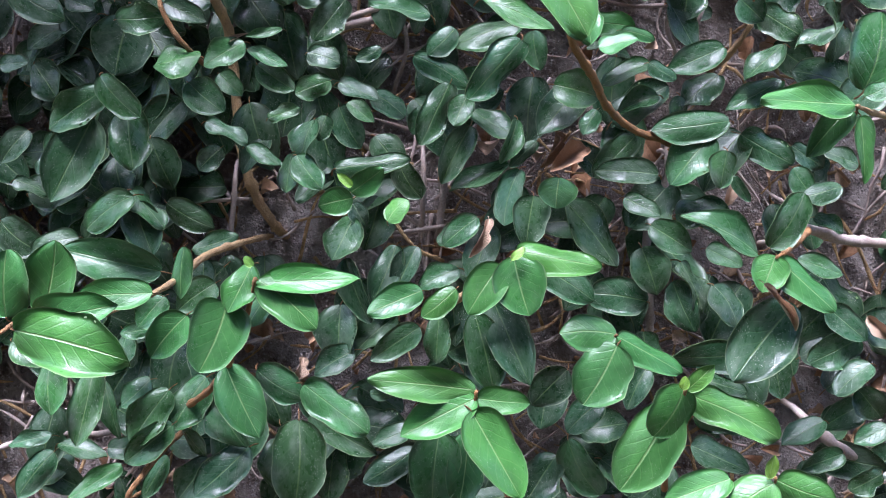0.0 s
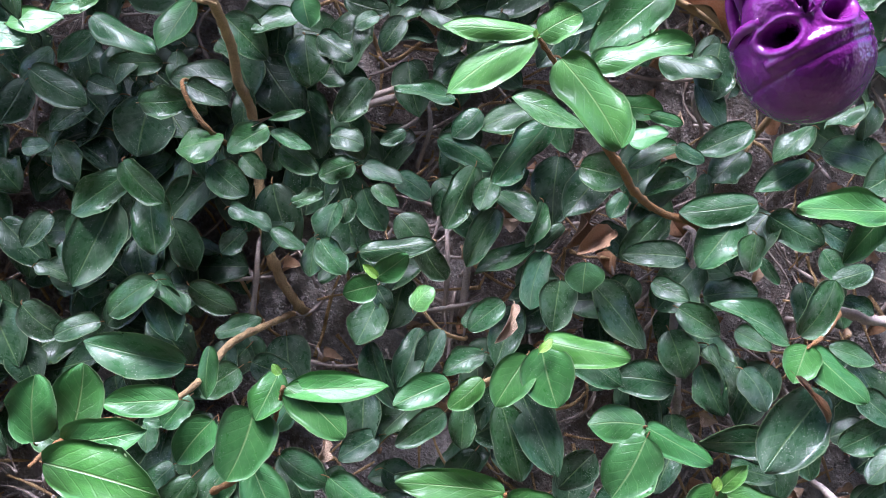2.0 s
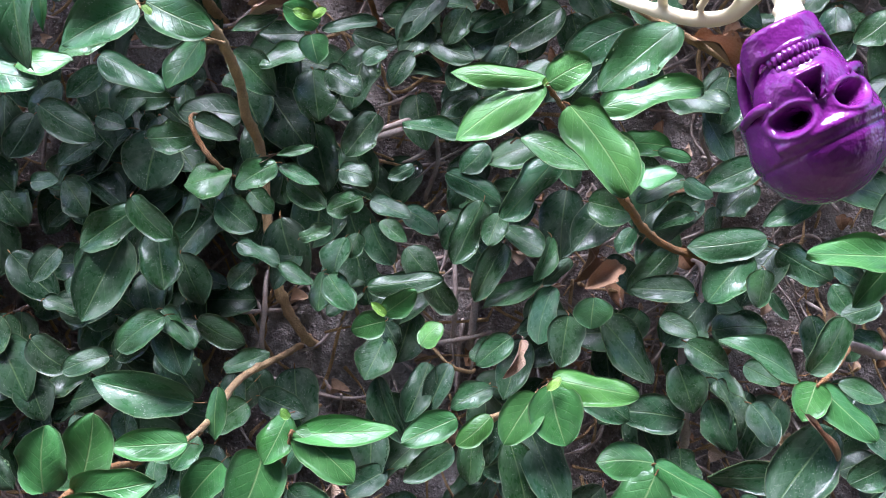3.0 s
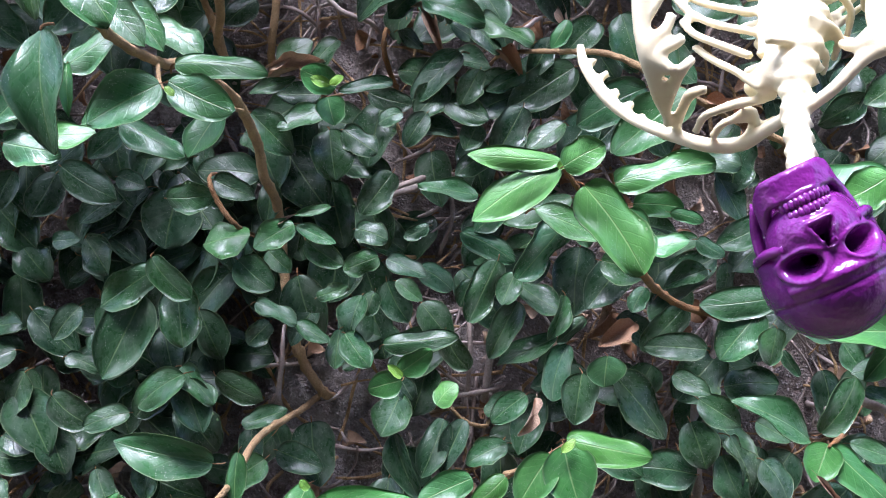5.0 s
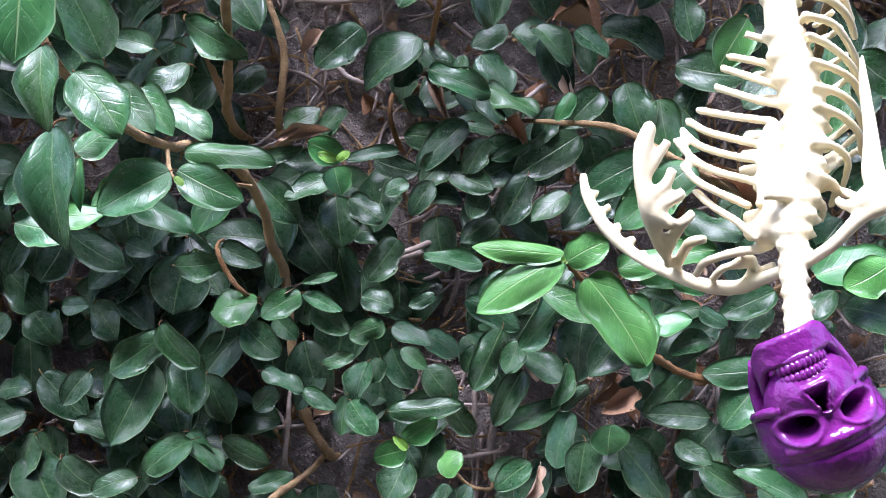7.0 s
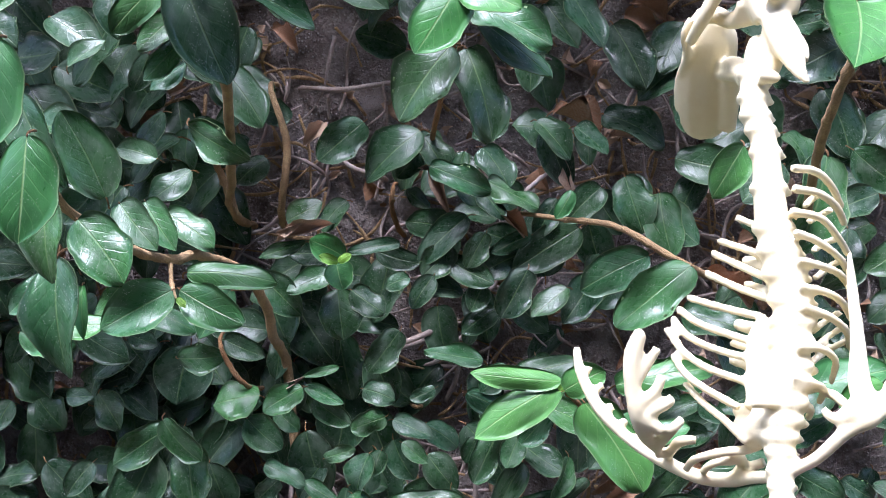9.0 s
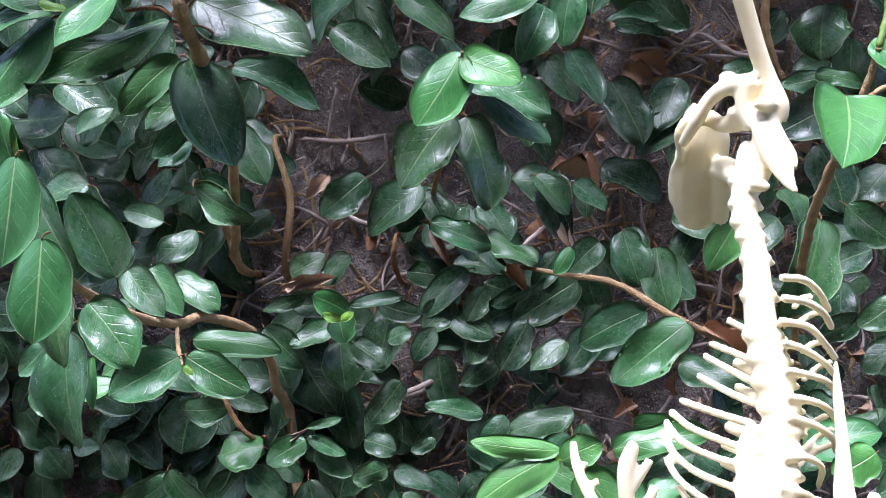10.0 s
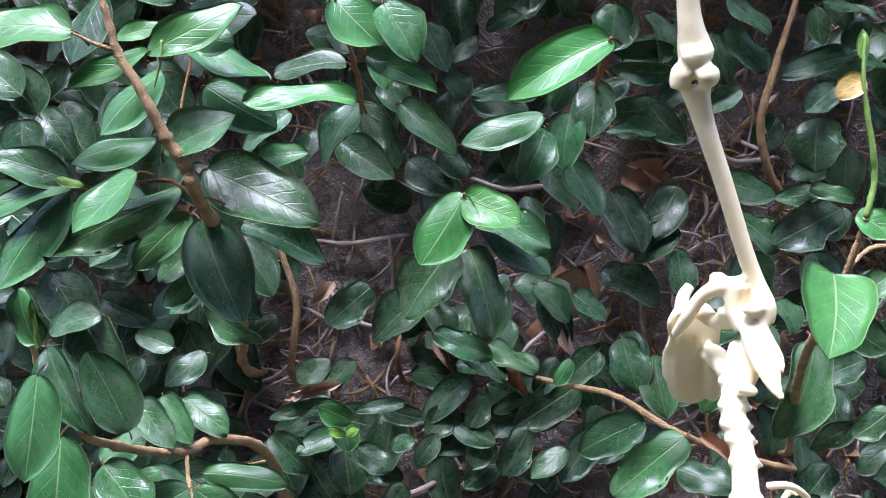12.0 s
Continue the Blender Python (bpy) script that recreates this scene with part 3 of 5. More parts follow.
leaf(grow, .334, 1.029, 1.267, .281, 1.022, 1.240, .023, 0.6)
leaf(grow, .330, 1.012, 1.299, .292, 1.010, 1.268, .027, 0.7)
leaf(grow, .317, 1.043, 1.339, .355, 1.037, 1.314, .029, 0.6)
leaf(grow, .294, 1.033, 1.348, .316, 1.031, 1.326, .026, 0.6)
leaf(grow, .397, 1.040, 1.326, .350, 1.030, 1.303, .019, 0.5)
leaf(grow, .192, 1.039, 1.213, .153, 1.032, 1.173, .027, 0.6)
leaf(grow, .345, 1.029, 1.180, .364, 1.024, 1.153, .022, 0.7)
leaf(grow, .348, 1.042, 1.203, .380, 1.040, 1.182, .020, 0.3)
leaf(grow, .415, 1.042, 1.184, .379, 1.040, 1.197, .020, 0.3)
leaf(grow, .176, 1.014, 1.150, .209, 1.005, 1.133, .020, 0.5)
leaf(grow, .293, .966, 1.096, .231, .955, 1.138, .029, 1.1)
leaf(grow, .205, 1.033, 1.124, .243, 1.024, 1.099, .027, 0.6)
leaf(grow, .370, 1.040, 1.132, .400, 1.037, 1.120, .016, 0.4)
leaf(grow, .212, 1.026, 1.173, .152, 1.018, 1.178, .025, 0.2)
leaf(grow, .393, 1.028, 1.162, .354, 1.019, 1.153, .022, 0.3)
leaf(grow, -.414, 1.000, 1.012, -.377, .993, .992, .024, 1)
leaf(grow, -.303, .906, .999, -.314, .891, .934, .024, 0.8)
leaf(grow, -.250, .927, 1.080, -.333, .909, 1.100, .033, 0.9)
leaf(grow, -.272, .989, 1.026, -.304, .984, 1.021, .014, 1.2)
leaf(grow, -.304, 1.005, 1.019, -.309, 1.001, .989, .023, 1.1)
leaf(grow, -.222, 1.020, 1.067, -.257, 1.012, 1.041, .028, 0.9)
leaf(grow, -.184, 1.029, .981, -.139, 1.016, .954, .033, 1)
leaf(grow, -.229, 1.011, .976, -.260, 1.001, .929, .033, 1)
leaf(grow, -.228, 1.015, .963, -.194, 1.001, .910, .033, 0.9)
leaf(grow, -.289, 1.032, .971, -.317, 1.026, .947, .025, 0.8)
leaf(grow, -.263, 1.002, .965, -.300, .995, .914, .031, 0.9)
leaf(grow, -.259, 1.000, .932, -.304, .993, .896, .026, 1)
leaf(grow, -.253, 1.014, .926, -.234, 1.010, .898, .019, 0.8)
leaf(grow, -.337, 1.038, .968, -.324, 1.035, .912, .016, 0.8)
leaf(grow, -.383, 1.021, .918, -.425, 1.019, .910, .014, 0.7)
leaf(grow, -.378, 1.026, .909, -.330, 1.018, .901, .020, 0.8)
leaf(grow, -.380, 1.019, .902, -.414, 1.013, .859, .025, 0.5)
leaf(grow, -.310, 1.007, .891, -.359, 1.005, .859, .018, 1.3)
leaf(grow, -.275, 1.041, .894, -.300, 1.036, .853, .017, 0.7)
leaf(grow, -.229, 1.023, .893, -.262, 1.021, .853, .029, 0.6)
leaf(grow, -.189, 1.019, .907, -.239, 1.003, .864, .033, 0.4)
leaf(grow, -.125, .906, .952, -.127, .897, .879, .043, 0.7)
leaf(grow, -.125, .936, .979, -.068, .928, .939, .030, 1.3)
leaf(grow, -.130, 1.020, .939, -.067, 1.013, .901, .024, 0.5)
leaf(grow, .016, 1.031, 1.081, -.024, 1.024, 1.064, .023, 0.9)
leaf(grow, .029, .966, 1.041, .044, .955, .972, .034, 0.9)
leaf(grow, .046, .967, 1.054, .078, .950, .979, .036, 0.6)
leaf(grow, -.004, 1.013, 1.035, -.007, 1.012, .990, .022, 0.8)
leaf(grow, -.023, 1.021, 1.024, -.069, 1.020, .992, .025, 0.7)
leaf(grow, -.046, 1.041, 1.034, -.096, 1.034, .994, .026, 0.7)
leaf(grow, -.096, 1.024, 1.091, -.075, 1.023, 1.028, .025, 0.5)
leaf(grow, -.102, 1.039, 1.045, -.106, 1.030, .988, .039, 0.3)
leaf(grow, -.087, 1.025, 1.001, -.128, 1.024, .980, .025, 0.5)
leaf(grow, -.046, 1.035, 1.104, -.069, 1.025, 1.050, .026, 0.4)
leaf(grow, -.026, 1.038, 1.103, -.050, 1.026, 1.055, .022, 0.3)
leaf(grow, -.026, 1.035, .960, -.070, 1.029, .956, .017, 0.5)
leaf(grow, -.026, 1.020, .927, -.068, 1.017, .910, .021, 0.6)
leaf(grow, -.027, 1.048, .899, -.077, 1.033, .871, .026, 0.4)
leaf(grow, .090, 1.027, 1.085, .145, 1.015, 1.052, .030, 0.7)
leaf(grow, .126, 1.054, .978, .092, 1.051, .943, .035, 0.3)
leaf(grow, .111, 1.019, .899, .080, 1.009, .854, .034, 0.6)
leaf(grow, .120, 1.006, .916, .146, 1.005, .860, .036, 0.9)
leaf(grow, .154, 1.010, .954, .120, 1.005, .926, .028, 0.9)
leaf(grow, .329, .977, 1.048, .269, .965, .980, .050, 0.7)
leaf(grow, .196, 1.030, 1.102, .211, 1.025, 1.057, .034, 0.7)
leaf(grow, .228, 1.037, 1.068, .245, 1.025, 1.020, .029, 0.6)
leaf(grow, .205, 1.045, 1.047, .147, 1.035, 1.056, .034, 0.4)
leaf(grow, .267, 1.029, 1.065, .292, 1.021, 1.029, .033, 0.6)
leaf(grow, .235, 1.032, 1.088, .260, 1.025, 1.041, .029, 0.3)
leaf(grow, .377, 1.023, 1.043, .411, 1.015, 1.012, .025, 0.7)
leaf(grow, .410, 1.026, 1.012, .363, 1.021, .989, .030, 0.9)
leaf(grow, .415, 1.011, .989, .378, 1.003, .963, .027, 0.6)
leaf(grow, .408, 1.025, .962, .431, 1.024, .933, .028, 0.6)
leaf(grow, .423, 1.045, .946, .380, 1.040, .922, .026, 0.5)
leaf(grow, .429, 1.006, .929, .397, 1.004, .913, .020, 0.7)
leaf(grow, .373, 1.022, .932, .331, 1.016, .910, .025, 0.7)
leaf(grow, .396, 1.031, .898, .356, 1.027, .883, .020, 0.7)
leaf(grow, .312, 1.023, .996, .229, 1.020, .989, .029, 0.8)
leaf(grow, .253, 1.020, .974, .295, 1.013, .963, .022, 0.7)
leaf(grow, .206, 1.051, .982, .184, 1.041, .942, .024, 0.3)
leaf(grow, .245, 1.032, .906, .300, 1.029, .882, .033, 0.3)
leaf(grow, .224, 1.012, .888, .184, 1.010, .856, .034, 0.6)
leaf(grow, .262, 1.038, 1.101, .295, 1.032, 1.084, .022, 0.5)
leaf(grow, .427, 1.015, .881, .398, 1.013, .865, .022, 0.7)
leaf(grow, -.301, 1.040, 1.366, -.352, 1.028, 1.362, .022, 0.7)
leaf(grow, -.460, 1.027, 1.430, -.431, 1.021, 1.386, .031, 0.6)
leaf(grow, -.365, 1.024, 1.392, -.396, 1.017, 1.364, .023, 0.7)
leaf(grow, -.421, 1.009, 1.355, -.368, 1.003, 1.324, .031, 0.8)
leaf(grow, -.440, 1.046, 1.351, -.462, 1.035, 1.310, .032, 0.4)
leaf(grow, -.370, 1.024, 1.346, -.342, 1.022, 1.336, .020, 0.4)
leaf(grow, -.348, 1.052, 1.337, -.380, 1.048, 1.299, .030, 0.2)
leaf(grow, -.320, 1.015, 1.546, -.369, 1.011, 1.508, .031, 0.5)
leaf(grow, -.317, 1.041, 1.558, -.320, 1.041, 1.514, .030, 0.7)
leaf(grow, -.304, 1.022, 1.556, -.248, 1.008, 1.533, .026, 1)
leaf(grow, -.237, 1.053, 1.528, -.267, 1.046, 1.503, .026, 0.2)
leaf(grow, -.213, 1.036, 1.462, -.179, 1.035, 1.482, .026, 0.5)
leaf(grow, -.151, 1.035, 1.483, -.177, 1.026, 1.456, .026, 0.6)
leaf(grow, -.235, 1.014, 1.407, -.196, 1.012, 1.368, .032, 0.8)
leaf(grow, -.189, 1.008, 1.440, -.234, 1.003, 1.426, .013, 0.8)
leaf(grow, -.163, 1.014, 1.410, -.205, 1.004, 1.390, .023, 0.9)
leaf(grow, -.147, .982, 1.425, -.178, .974, 1.441, .023, 2)
leaf(grow, -.145, .927, 1.419, -.162, .924, 1.425, .008, 3)
leaf(grow, -.145, .926, 1.419, -.134, .923, 1.426, .007, 3)
leaf(grow, -.157, 1.001, 1.420, -.149, .999, 1.394, .025, 1.4)
leaf(grow, -.160, 1.034, 1.393, -.152, 1.024, 1.345, .038, 0.8)
leaf(grow, -.146, 1.032, 1.392, -.113, 1.025, 1.370, .026, 0.4)
leaf(grow, -.096, 1.032, 1.439, -.148, 1.025, 1.432, .014, 0.6)
leaf(grow, -.123, 1.054, 1.432, -.080, 1.047, 1.419, .022, 0.3)
leaf(grow, -.085, 1.006, 1.405, -.108, 1.004, 1.396, .017, 0.7)
leaf(grow, -.062, 1.022, 1.407, -.083, 1.018, 1.375, .020, 0.4)
leaf(grow, -.073, 1.034, 1.393, -.034, 1.033, 1.394, .023, 0.4)
leaf(grow, -.012, 1.032, 1.397, -.024, 1.029, 1.371, .023, 0.5)
leaf(grow, -.043, 1.029, 1.436, -.072, 1.024, 1.407, .028, 0.3)
leaf(grow, -.028, 1.027, 1.467, -.076, 1.023, 1.423, .029, 0.4)
leaf(grow, -.048, 1.032, 1.423, -.003, 1.021, 1.399, .026, 0.5)
leaf(grow, -.009, 1.024, 1.450, -.027, 1.018, 1.416, .022, 0.4)
leaf(grow, .037, 1.036, 1.448, -.001, 1.027, 1.430, .017, 0.6)
leaf(grow, .086, 1.048, 1.456, .020, 1.041, 1.413, .038, 0.3)
leaf(grow, .033, 1.027, 1.413, .008, 1.023, 1.366, .031, 0.2)
leaf(grow, .071, 1.013, 1.395, .036, 1.003, 1.367, .025, 0.6)
leaf(grow, .102, 1.039, 1.406, .070, 1.028, 1.360, .033, 0.4)
leaf(grow, -.013, 1.041, 1.538, .015, 1.035, 1.499, .034, 0.6)
leaf(grow, -.039, 1.024, 1.496, -.011, 1.022, 1.479, .020, 0.5)
leaf(grow, -.031, 1.007, 1.530, -.040, 1.004, 1.491, .016, 0.7)
leaf(grow, -.015, 1.021, 1.496, .010, 1.013, 1.466, .022, 0.3)
leaf(grow, -.077, 1.050, 1.532, -.100, 1.047, 1.508, .022, 0.4)
leaf(grow, -.073, 1.032, 1.548, -.045, 1.021, 1.506, .029, 0.2)
leaf(grow, -.092, 1.054, 1.496, -.067, 1.051, 1.479, .018, 0.3)
leaf(grow, .053, 1.054, 1.560, .074, 1.041, 1.500, .030, 0.2)
leaf(grow, .074, .985, 1.489, .058, .981, 1.464, .014, 1.9)
leaf(grow, .106, 1.022, 1.496, .072, 1.014, 1.461, .028, 0.5)
leaf(grow, -.097, 1.043, 1.350, -.126, 1.034, 1.310, .028, 0.3)
leaf(grow, .260, .855, 1.315, .318, .845, 1.335, .033, 1.6)
leaf(grow, .150, .999, 1.427, .086, .996, 1.394, .036, 1.1)
leaf(grow, .182, .957, 1.417, .114, .949, 1.363, .039, 1.3)
leaf(grow, .132, 1.040, 1.508, .149, 1.031, 1.453, .037, 0.6)
leaf(grow, .166, 1.035, 1.491, .178, 1.027, 1.428, .037, 0.8)
leaf(grow, .286, .887, 1.512, .263, .878, 1.427, .046, 1.1)
leaf(grow, .357, 1.028, 1.533, .403, 1.024, 1.496, .036, 0.7)
leaf(grow, .285, 1.009, 1.548, .308, 1.001, 1.520, .030, 1)
leaf(grow, .375, 1.011, 1.488, .327, 1.001, 1.469, .027, 0.6)
leaf(grow, .398, 1.007, 1.438, .363, 1.006, 1.412, .027, 0.7)
leaf(grow, .372, 1.031, 1.421, .328, 1.027, 1.393, .027, 0.5)
leaf(grow, .122, .996, 1.852, .117, .989, 1.804, .041, 1)
leaf(grow, .193, 1.039, 1.853, .214, 1.033, 1.795, .032, 0.7)
leaf(grow, .091, .924, 1.759, .086, .917, 1.706, .037, 0.5)
leaf(grow, .184, 1.021, 1.809, .121, 1.007, 1.806, .021, 0.8)
leaf(grow, .182, 1.009, 1.783, .120, .997, 1.784, .021, 0.8)
leaf(grow, .160, 1.024, 1.850, .183, 1.015, 1.791, .031, 0.6)
leaf(grow, .172, 1.035, 1.755, .120, 1.024, 1.743, .027, 0.8)
leaf(grow, .159, 1.019, 1.751, .191, 1.010, 1.711, .031, 0.6)
leaf(grow, .166, 1.019, 1.723, .116, 1.010, 1.726, .018, 0.5)
leaf(grow, .253, 1.015, 1.767, .208, 1.008, 1.743, .021, 0.7)
leaf(grow, .237, 1.005, 1.859, .279, 1.003, 1.824, .024, 0.8)
leaf(grow, .241, 1.021, 1.834, .280, 1.019, 1.789, .027, 0.7)
leaf(grow, .227, 1.039, 1.832, .246, 1.034, 1.780, .025, 0.5)
leaf(grow, .329, 1.012, 1.852, .335, 1.011, 1.814, .021, 1)
leaf(grow, .337, 1.011, 1.857, .387, 1.006, 1.841, .027, 0.7)
leaf(grow, .382, 1.020, 1.843, .363, 1.016, 1.806, .024, 0.6)
leaf(grow, .378, 1.042, 1.808, .300, 1.026, 1.787, .028, 0.5)
leaf(grow, .378, 1.017, 1.801, .415, 1.006, 1.781, .026, 0.6)
leaf(grow, .351, 1.021, 1.771, .319, 1.012, 1.743, .027, 0.5)
leaf(grow, .337, 1.028, 1.740, .330, 1.027, 1.685, .049, 0.5)
leaf(grow, .333, 1.016, 1.663, .288, 1.008, 1.653, .020, 0.8)
leaf(grow, .319, 1.006, 1.664, .364, .997, 1.652, .017, 1.2)
leaf(grow, .235, 1.041, 1.676, .293, 1.036, 1.661, .031, 0.5)
leaf(grow, .360, 1.032, 1.644, .292, 1.018, 1.608, .042, 0.2)
leaf(grow, .253, 1.031, 1.636, .297, 1.030, 1.604, .033, 0.7)
leaf(grow, .121, 1.049, 1.666, .152, 1.038, 1.601, .041, 0.2)
leaf(grow, .195, 1.060, 1.670, .169, 1.045, 1.615, .037, 0.2)
leaf(grow, -.077, 1.016, 1.841, -.052, 1.013, 1.790, .033, 0.5)
leaf(grow, -.023, 1.027, 1.828, -.046, 1.019, 1.800, .021, 0.5)
leaf(grow, -.055, 1.029, 1.795, -.032, 1.028, 1.764, .027, 0.6)
leaf(grow, -.125, 1.021, 1.779, -.091, 1.014, 1.748, .027, 0.8)
leaf(grow, -.101, 1.005, 1.752, -.044, .988, 1.703, .030, 0.9)
leaf(grow, -.143, 1.044, 1.762, -.107, 1.034, 1.694, .031, 0.6)
leaf(grow, -.131, .905, 1.735, -.173, .904, 1.683, .035, 0.5)
leaf(grow, -.168, 1.020, 1.716, -.110, 1.008, 1.678, .036, 0.4)
leaf(grow, -.138, .855, 1.764, -.198, .840, 1.754, .038, 0.3)
leaf(grow, -.095, 1.039, 1.697, -.049, 1.026, 1.666, .037, 0.2)
leaf(grow, -.058, 1.029, 1.707, -.034, 1.023, 1.678, .024, 0.3)
leaf(grow, .043, 1.019, 1.766, -.025, 1.003, 1.758, .022, 0.7)
leaf(grow, .045, .924, 1.713, .025, .911, 1.662, .033, 1.1)
leaf(grow, .069, .924, 1.729, .061, .923, 1.677, .032, 1.1)
leaf(grow, .076, 1.024, 1.692, .107, 1.016, 1.638, .034, 0.4)
leaf(grow, -.076, 1.033, 1.555, -.133, 1.024, 1.511, .042, 0.4)
leaf(grow, -.132, 1.017, 1.561, -.174, 1.007, 1.523, .033, 0.5)
leaf(grow, -.065, .997, 1.515, -.007, .990, 1.491, .024, 1.1)
leaf(grow, -.009, 1.023, 1.502, .042, 1.017, 1.478, .027, 1.2)
leaf(grow, .042, 1.037, 1.565, .076, 1.027, 1.529, .028, 0.7)
leaf(grow, .079, 1.010, 1.555, .111, 1.005, 1.531, .025, 0.6)
leaf(grow, -.417, .886, 1.576, -.372, .876, 1.514, .042, 0.3)
leaf(grow, -.428, 1.042, 1.548, -.371, 1.033, 1.525, .034, 0.3)
leaf(grow, -.279, .905, 1.542, -.227, .899, 1.509, .027, 0.9)
leaf(grow, -.333, 1.036, 1.521, -.313, 1.034, 1.483, .029, 0.6)
leaf(grow, -.331, 1.026, 1.524, -.375, 1.017, 1.481, .031, 0.5)
leaf(grow, -.540, 1.050, 1.807, -.495, 1.041, 1.780, .042, 0.3)
leaf(grow, -.491, 1.024, 1.789, -.444, 1.016, 1.763, .036, 0.3)
leaf(grow, -.498, 1.027, 1.747, -.447, 1.024, 1.728, .036, 0.2)
leaf(grow, -.401, 1.050, 1.750, -.354, 1.042, 1.730, .036, 0.3)
grow = PLANTS["A"]
stem(grow, RUST, 0.0027, (-.272, .640, 1.048), (-.269, .660, 1.054), (-.269, .700, 1.056), (-.269, .760, 1.056), (-.264, .820, 1.049))
leaf(grow, -.270, .704, 1.054, -.256, .693, 1.104, .030, 2)
leaf(grow, -.286, .683, 1.055, -.283, .674, 1.097, .027, 2)
leaf(grow, -.266, .645, 1.050, -.196, .632, 1.033, .032, 2.1)
leaf(grow, -.268, .684, 1.055, -.216, .673, 1.064, .023, 2)
leaf(grow, -.294, .783, 1.019, -.295, .777, .977, .025, 1.3)
grow = PLANTS["B"]
stem(grow, BARK, 0.0037, (-.264, .820, 1.049), (-.231, .830, 1.064), (-.221, .880, 1.077), (-.220, .980, 1.095), (-.192, 1.060, 1.110), (-.185, 1.150, 1.114))
stem(grow, RUST, 0.0034, (-.142, .790, 1.078), (-.152, .810, 1.050), (-.169, .840, 1.021), (-.187, .900, .996), (-.225, .980, .963), (-.278, 1.060, .928), (-.291, 1.150, .920))
leaf(grow, -.224, .805, 1.066, -.280, .798, 1.064, .021, 1.9)
leaf(grow, -.214, .863, 1.102, -.216, .855, 1.061, .014, 1.4)
leaf(grow, -.147, .803, 1.088, -.165, .794, 1.054, .023, 2)
leaf(grow, -.144, .796, 1.074, -.067, .790, 1.080, .019, 2.1)
leaf(grow, -.141, .794, 1.077, -.097, .782, 1.045, .026, 2)
leaf(grow, -.139, .822, 1.063, -.155, .817, 1.042, .017, 1.4)
leaf(grow, -.166, .804, 1.059, -.185, .794, 1.008, .036, 2)
leaf(grow, -.202, .823, 1.048, -.229, .817, 1.016, .025, 1.8)
leaf(grow, -.230, .863, 1.061, -.250, .855, 1.037, .021, 1.3)
leaf(grow, -.184, .885, 1.001, -.155, .876, .944, .031, 1.5)
leaf(grow, -.144, .791, 1.087, -.150, .789, 1.094, .006, 3)
grow = PLANTS["C"]
stem(grow, RUST, 0.0034, (.027, .850, .984), (.026, .870, .959), (.022, .950, .915), (.009, 1.050, .850), (.006, 1.150, .834))
leaf(grow, .027, .857, .984, -.059, .851, .993, .023, 2.1)
leaf(grow, .027, .855, .978, -.033, .848, .949, .028, 2.1)
leaf(grow, .028, .853, .978, .070, .852, .975, .019, 2.1)
leaf(grow, .023, .846, .969, .062, .839, .902, .035, 2.1)
leaf(grow, -.003, .885, .945, -.009, .881, .880, .039, 1)
leaf(grow, .021, .885, .943, .014, .878, .886, .027, 1.4)
grow = PLANTS["D"]
stem(grow, RUST, 0.0034, (.203, .870, .985), (.201, .900, .954), (.208, .970, .901), (.219, 1.050, .839), (.222, 1.150, .824))
stem(grow, RUST, 0.0029, (.158, .950, 1.022), (.152, .980, 1.010), (.147, 1.060, .986), (.146, 1.150, .980))
leaf(grow, .159, .954, 1.022, .109, .947, 1.025, .030, 1.9)
leaf(grow, .159, .955, 1.021, .219, .952, .991, .024, 1.9)
leaf(grow, .158, .945, 1.013, .127, .939, .962, .042, 1.8)
leaf(grow, .203, .874, .985, .181, .873, .942, .035, 2.1)
leaf(grow, .196, .887, .968, .150, .880, .899, .042, 2)
leaf(grow, .210, .887, .976, .284, .880, .943, .029, 2.1)
leaf(grow, .204, .872, .982, .225, .867, 1.003, .013, 2.2)
leaf(grow, .218, .905, .955, .277, .902, .940, .014, 1.3)
leaf(grow, .199, .866, .983, .201, .864, .994, .007, 3)
grow = PLANTS["E"]
stem(grow, RUST, 0.0034, (.268, .840, .916), (.286, .900, .876), (.327, 1.050, .811), (.338, 1.150, .794))
leaf(grow, .235, .854, .912, .180, .842, .896, .025, 2.1)
leaf(grow, .268, .843, .911, .233, .834, .890, .030, 2.1)
leaf(grow, .270, .844, .913, .313, .834, .899, .025, 2.1)
leaf(grow, .263, .841, .915, .266, .838, .934, .009, 3)
grow = PLANTS["F"]
stem(grow, RUST, 0.0034, (.303, .950, 1.092), (.324, .970, 1.101), (.367, 1.050, 1.120), (.378, 1.150, 1.125))
leaf(grow, .302, .965, 1.101, .336, .960, 1.148, .031, 1.1)
leaf(grow, .304, .953, 1.094, .290, .946, 1.062, .028, 1.9)
leaf(grow, .307, .955, 1.091, .354, .939, 1.048, .027, 1.9)
leaf(grow, .331, .974, 1.091, .372, .971, 1.078, .019, 1)
grow = PLANTS["G"]
stem(grow, BARK, 0.0034, (.065, .940, 1.096), (.050, .960, 1.081), (.025, 1.000, 1.060), (.003, 1.060, 1.040), (-.002, 1.150, 1.035))
leaf(grow, -.019, .954, 1.062, -.067, .948, 1.041, .024, 1.4)
leaf(grow, .012, .953, 1.064, -.017, .944, 1.040, .019, 2)
leaf(grow, .052, .944, 1.086, .024, .932, 1.044, .029, 2.1)
leaf(grow, .064, .944, 1.094, .077, .933, 1.043, .039, 2.1)
leaf(grow, .066, .946, 1.099, .140, .934, 1.088, .027, 2.1)
leaf(grow, .061, .931, 1.090, .072, .931, 1.102, .007, 3)
grow = PLANTS["H"]
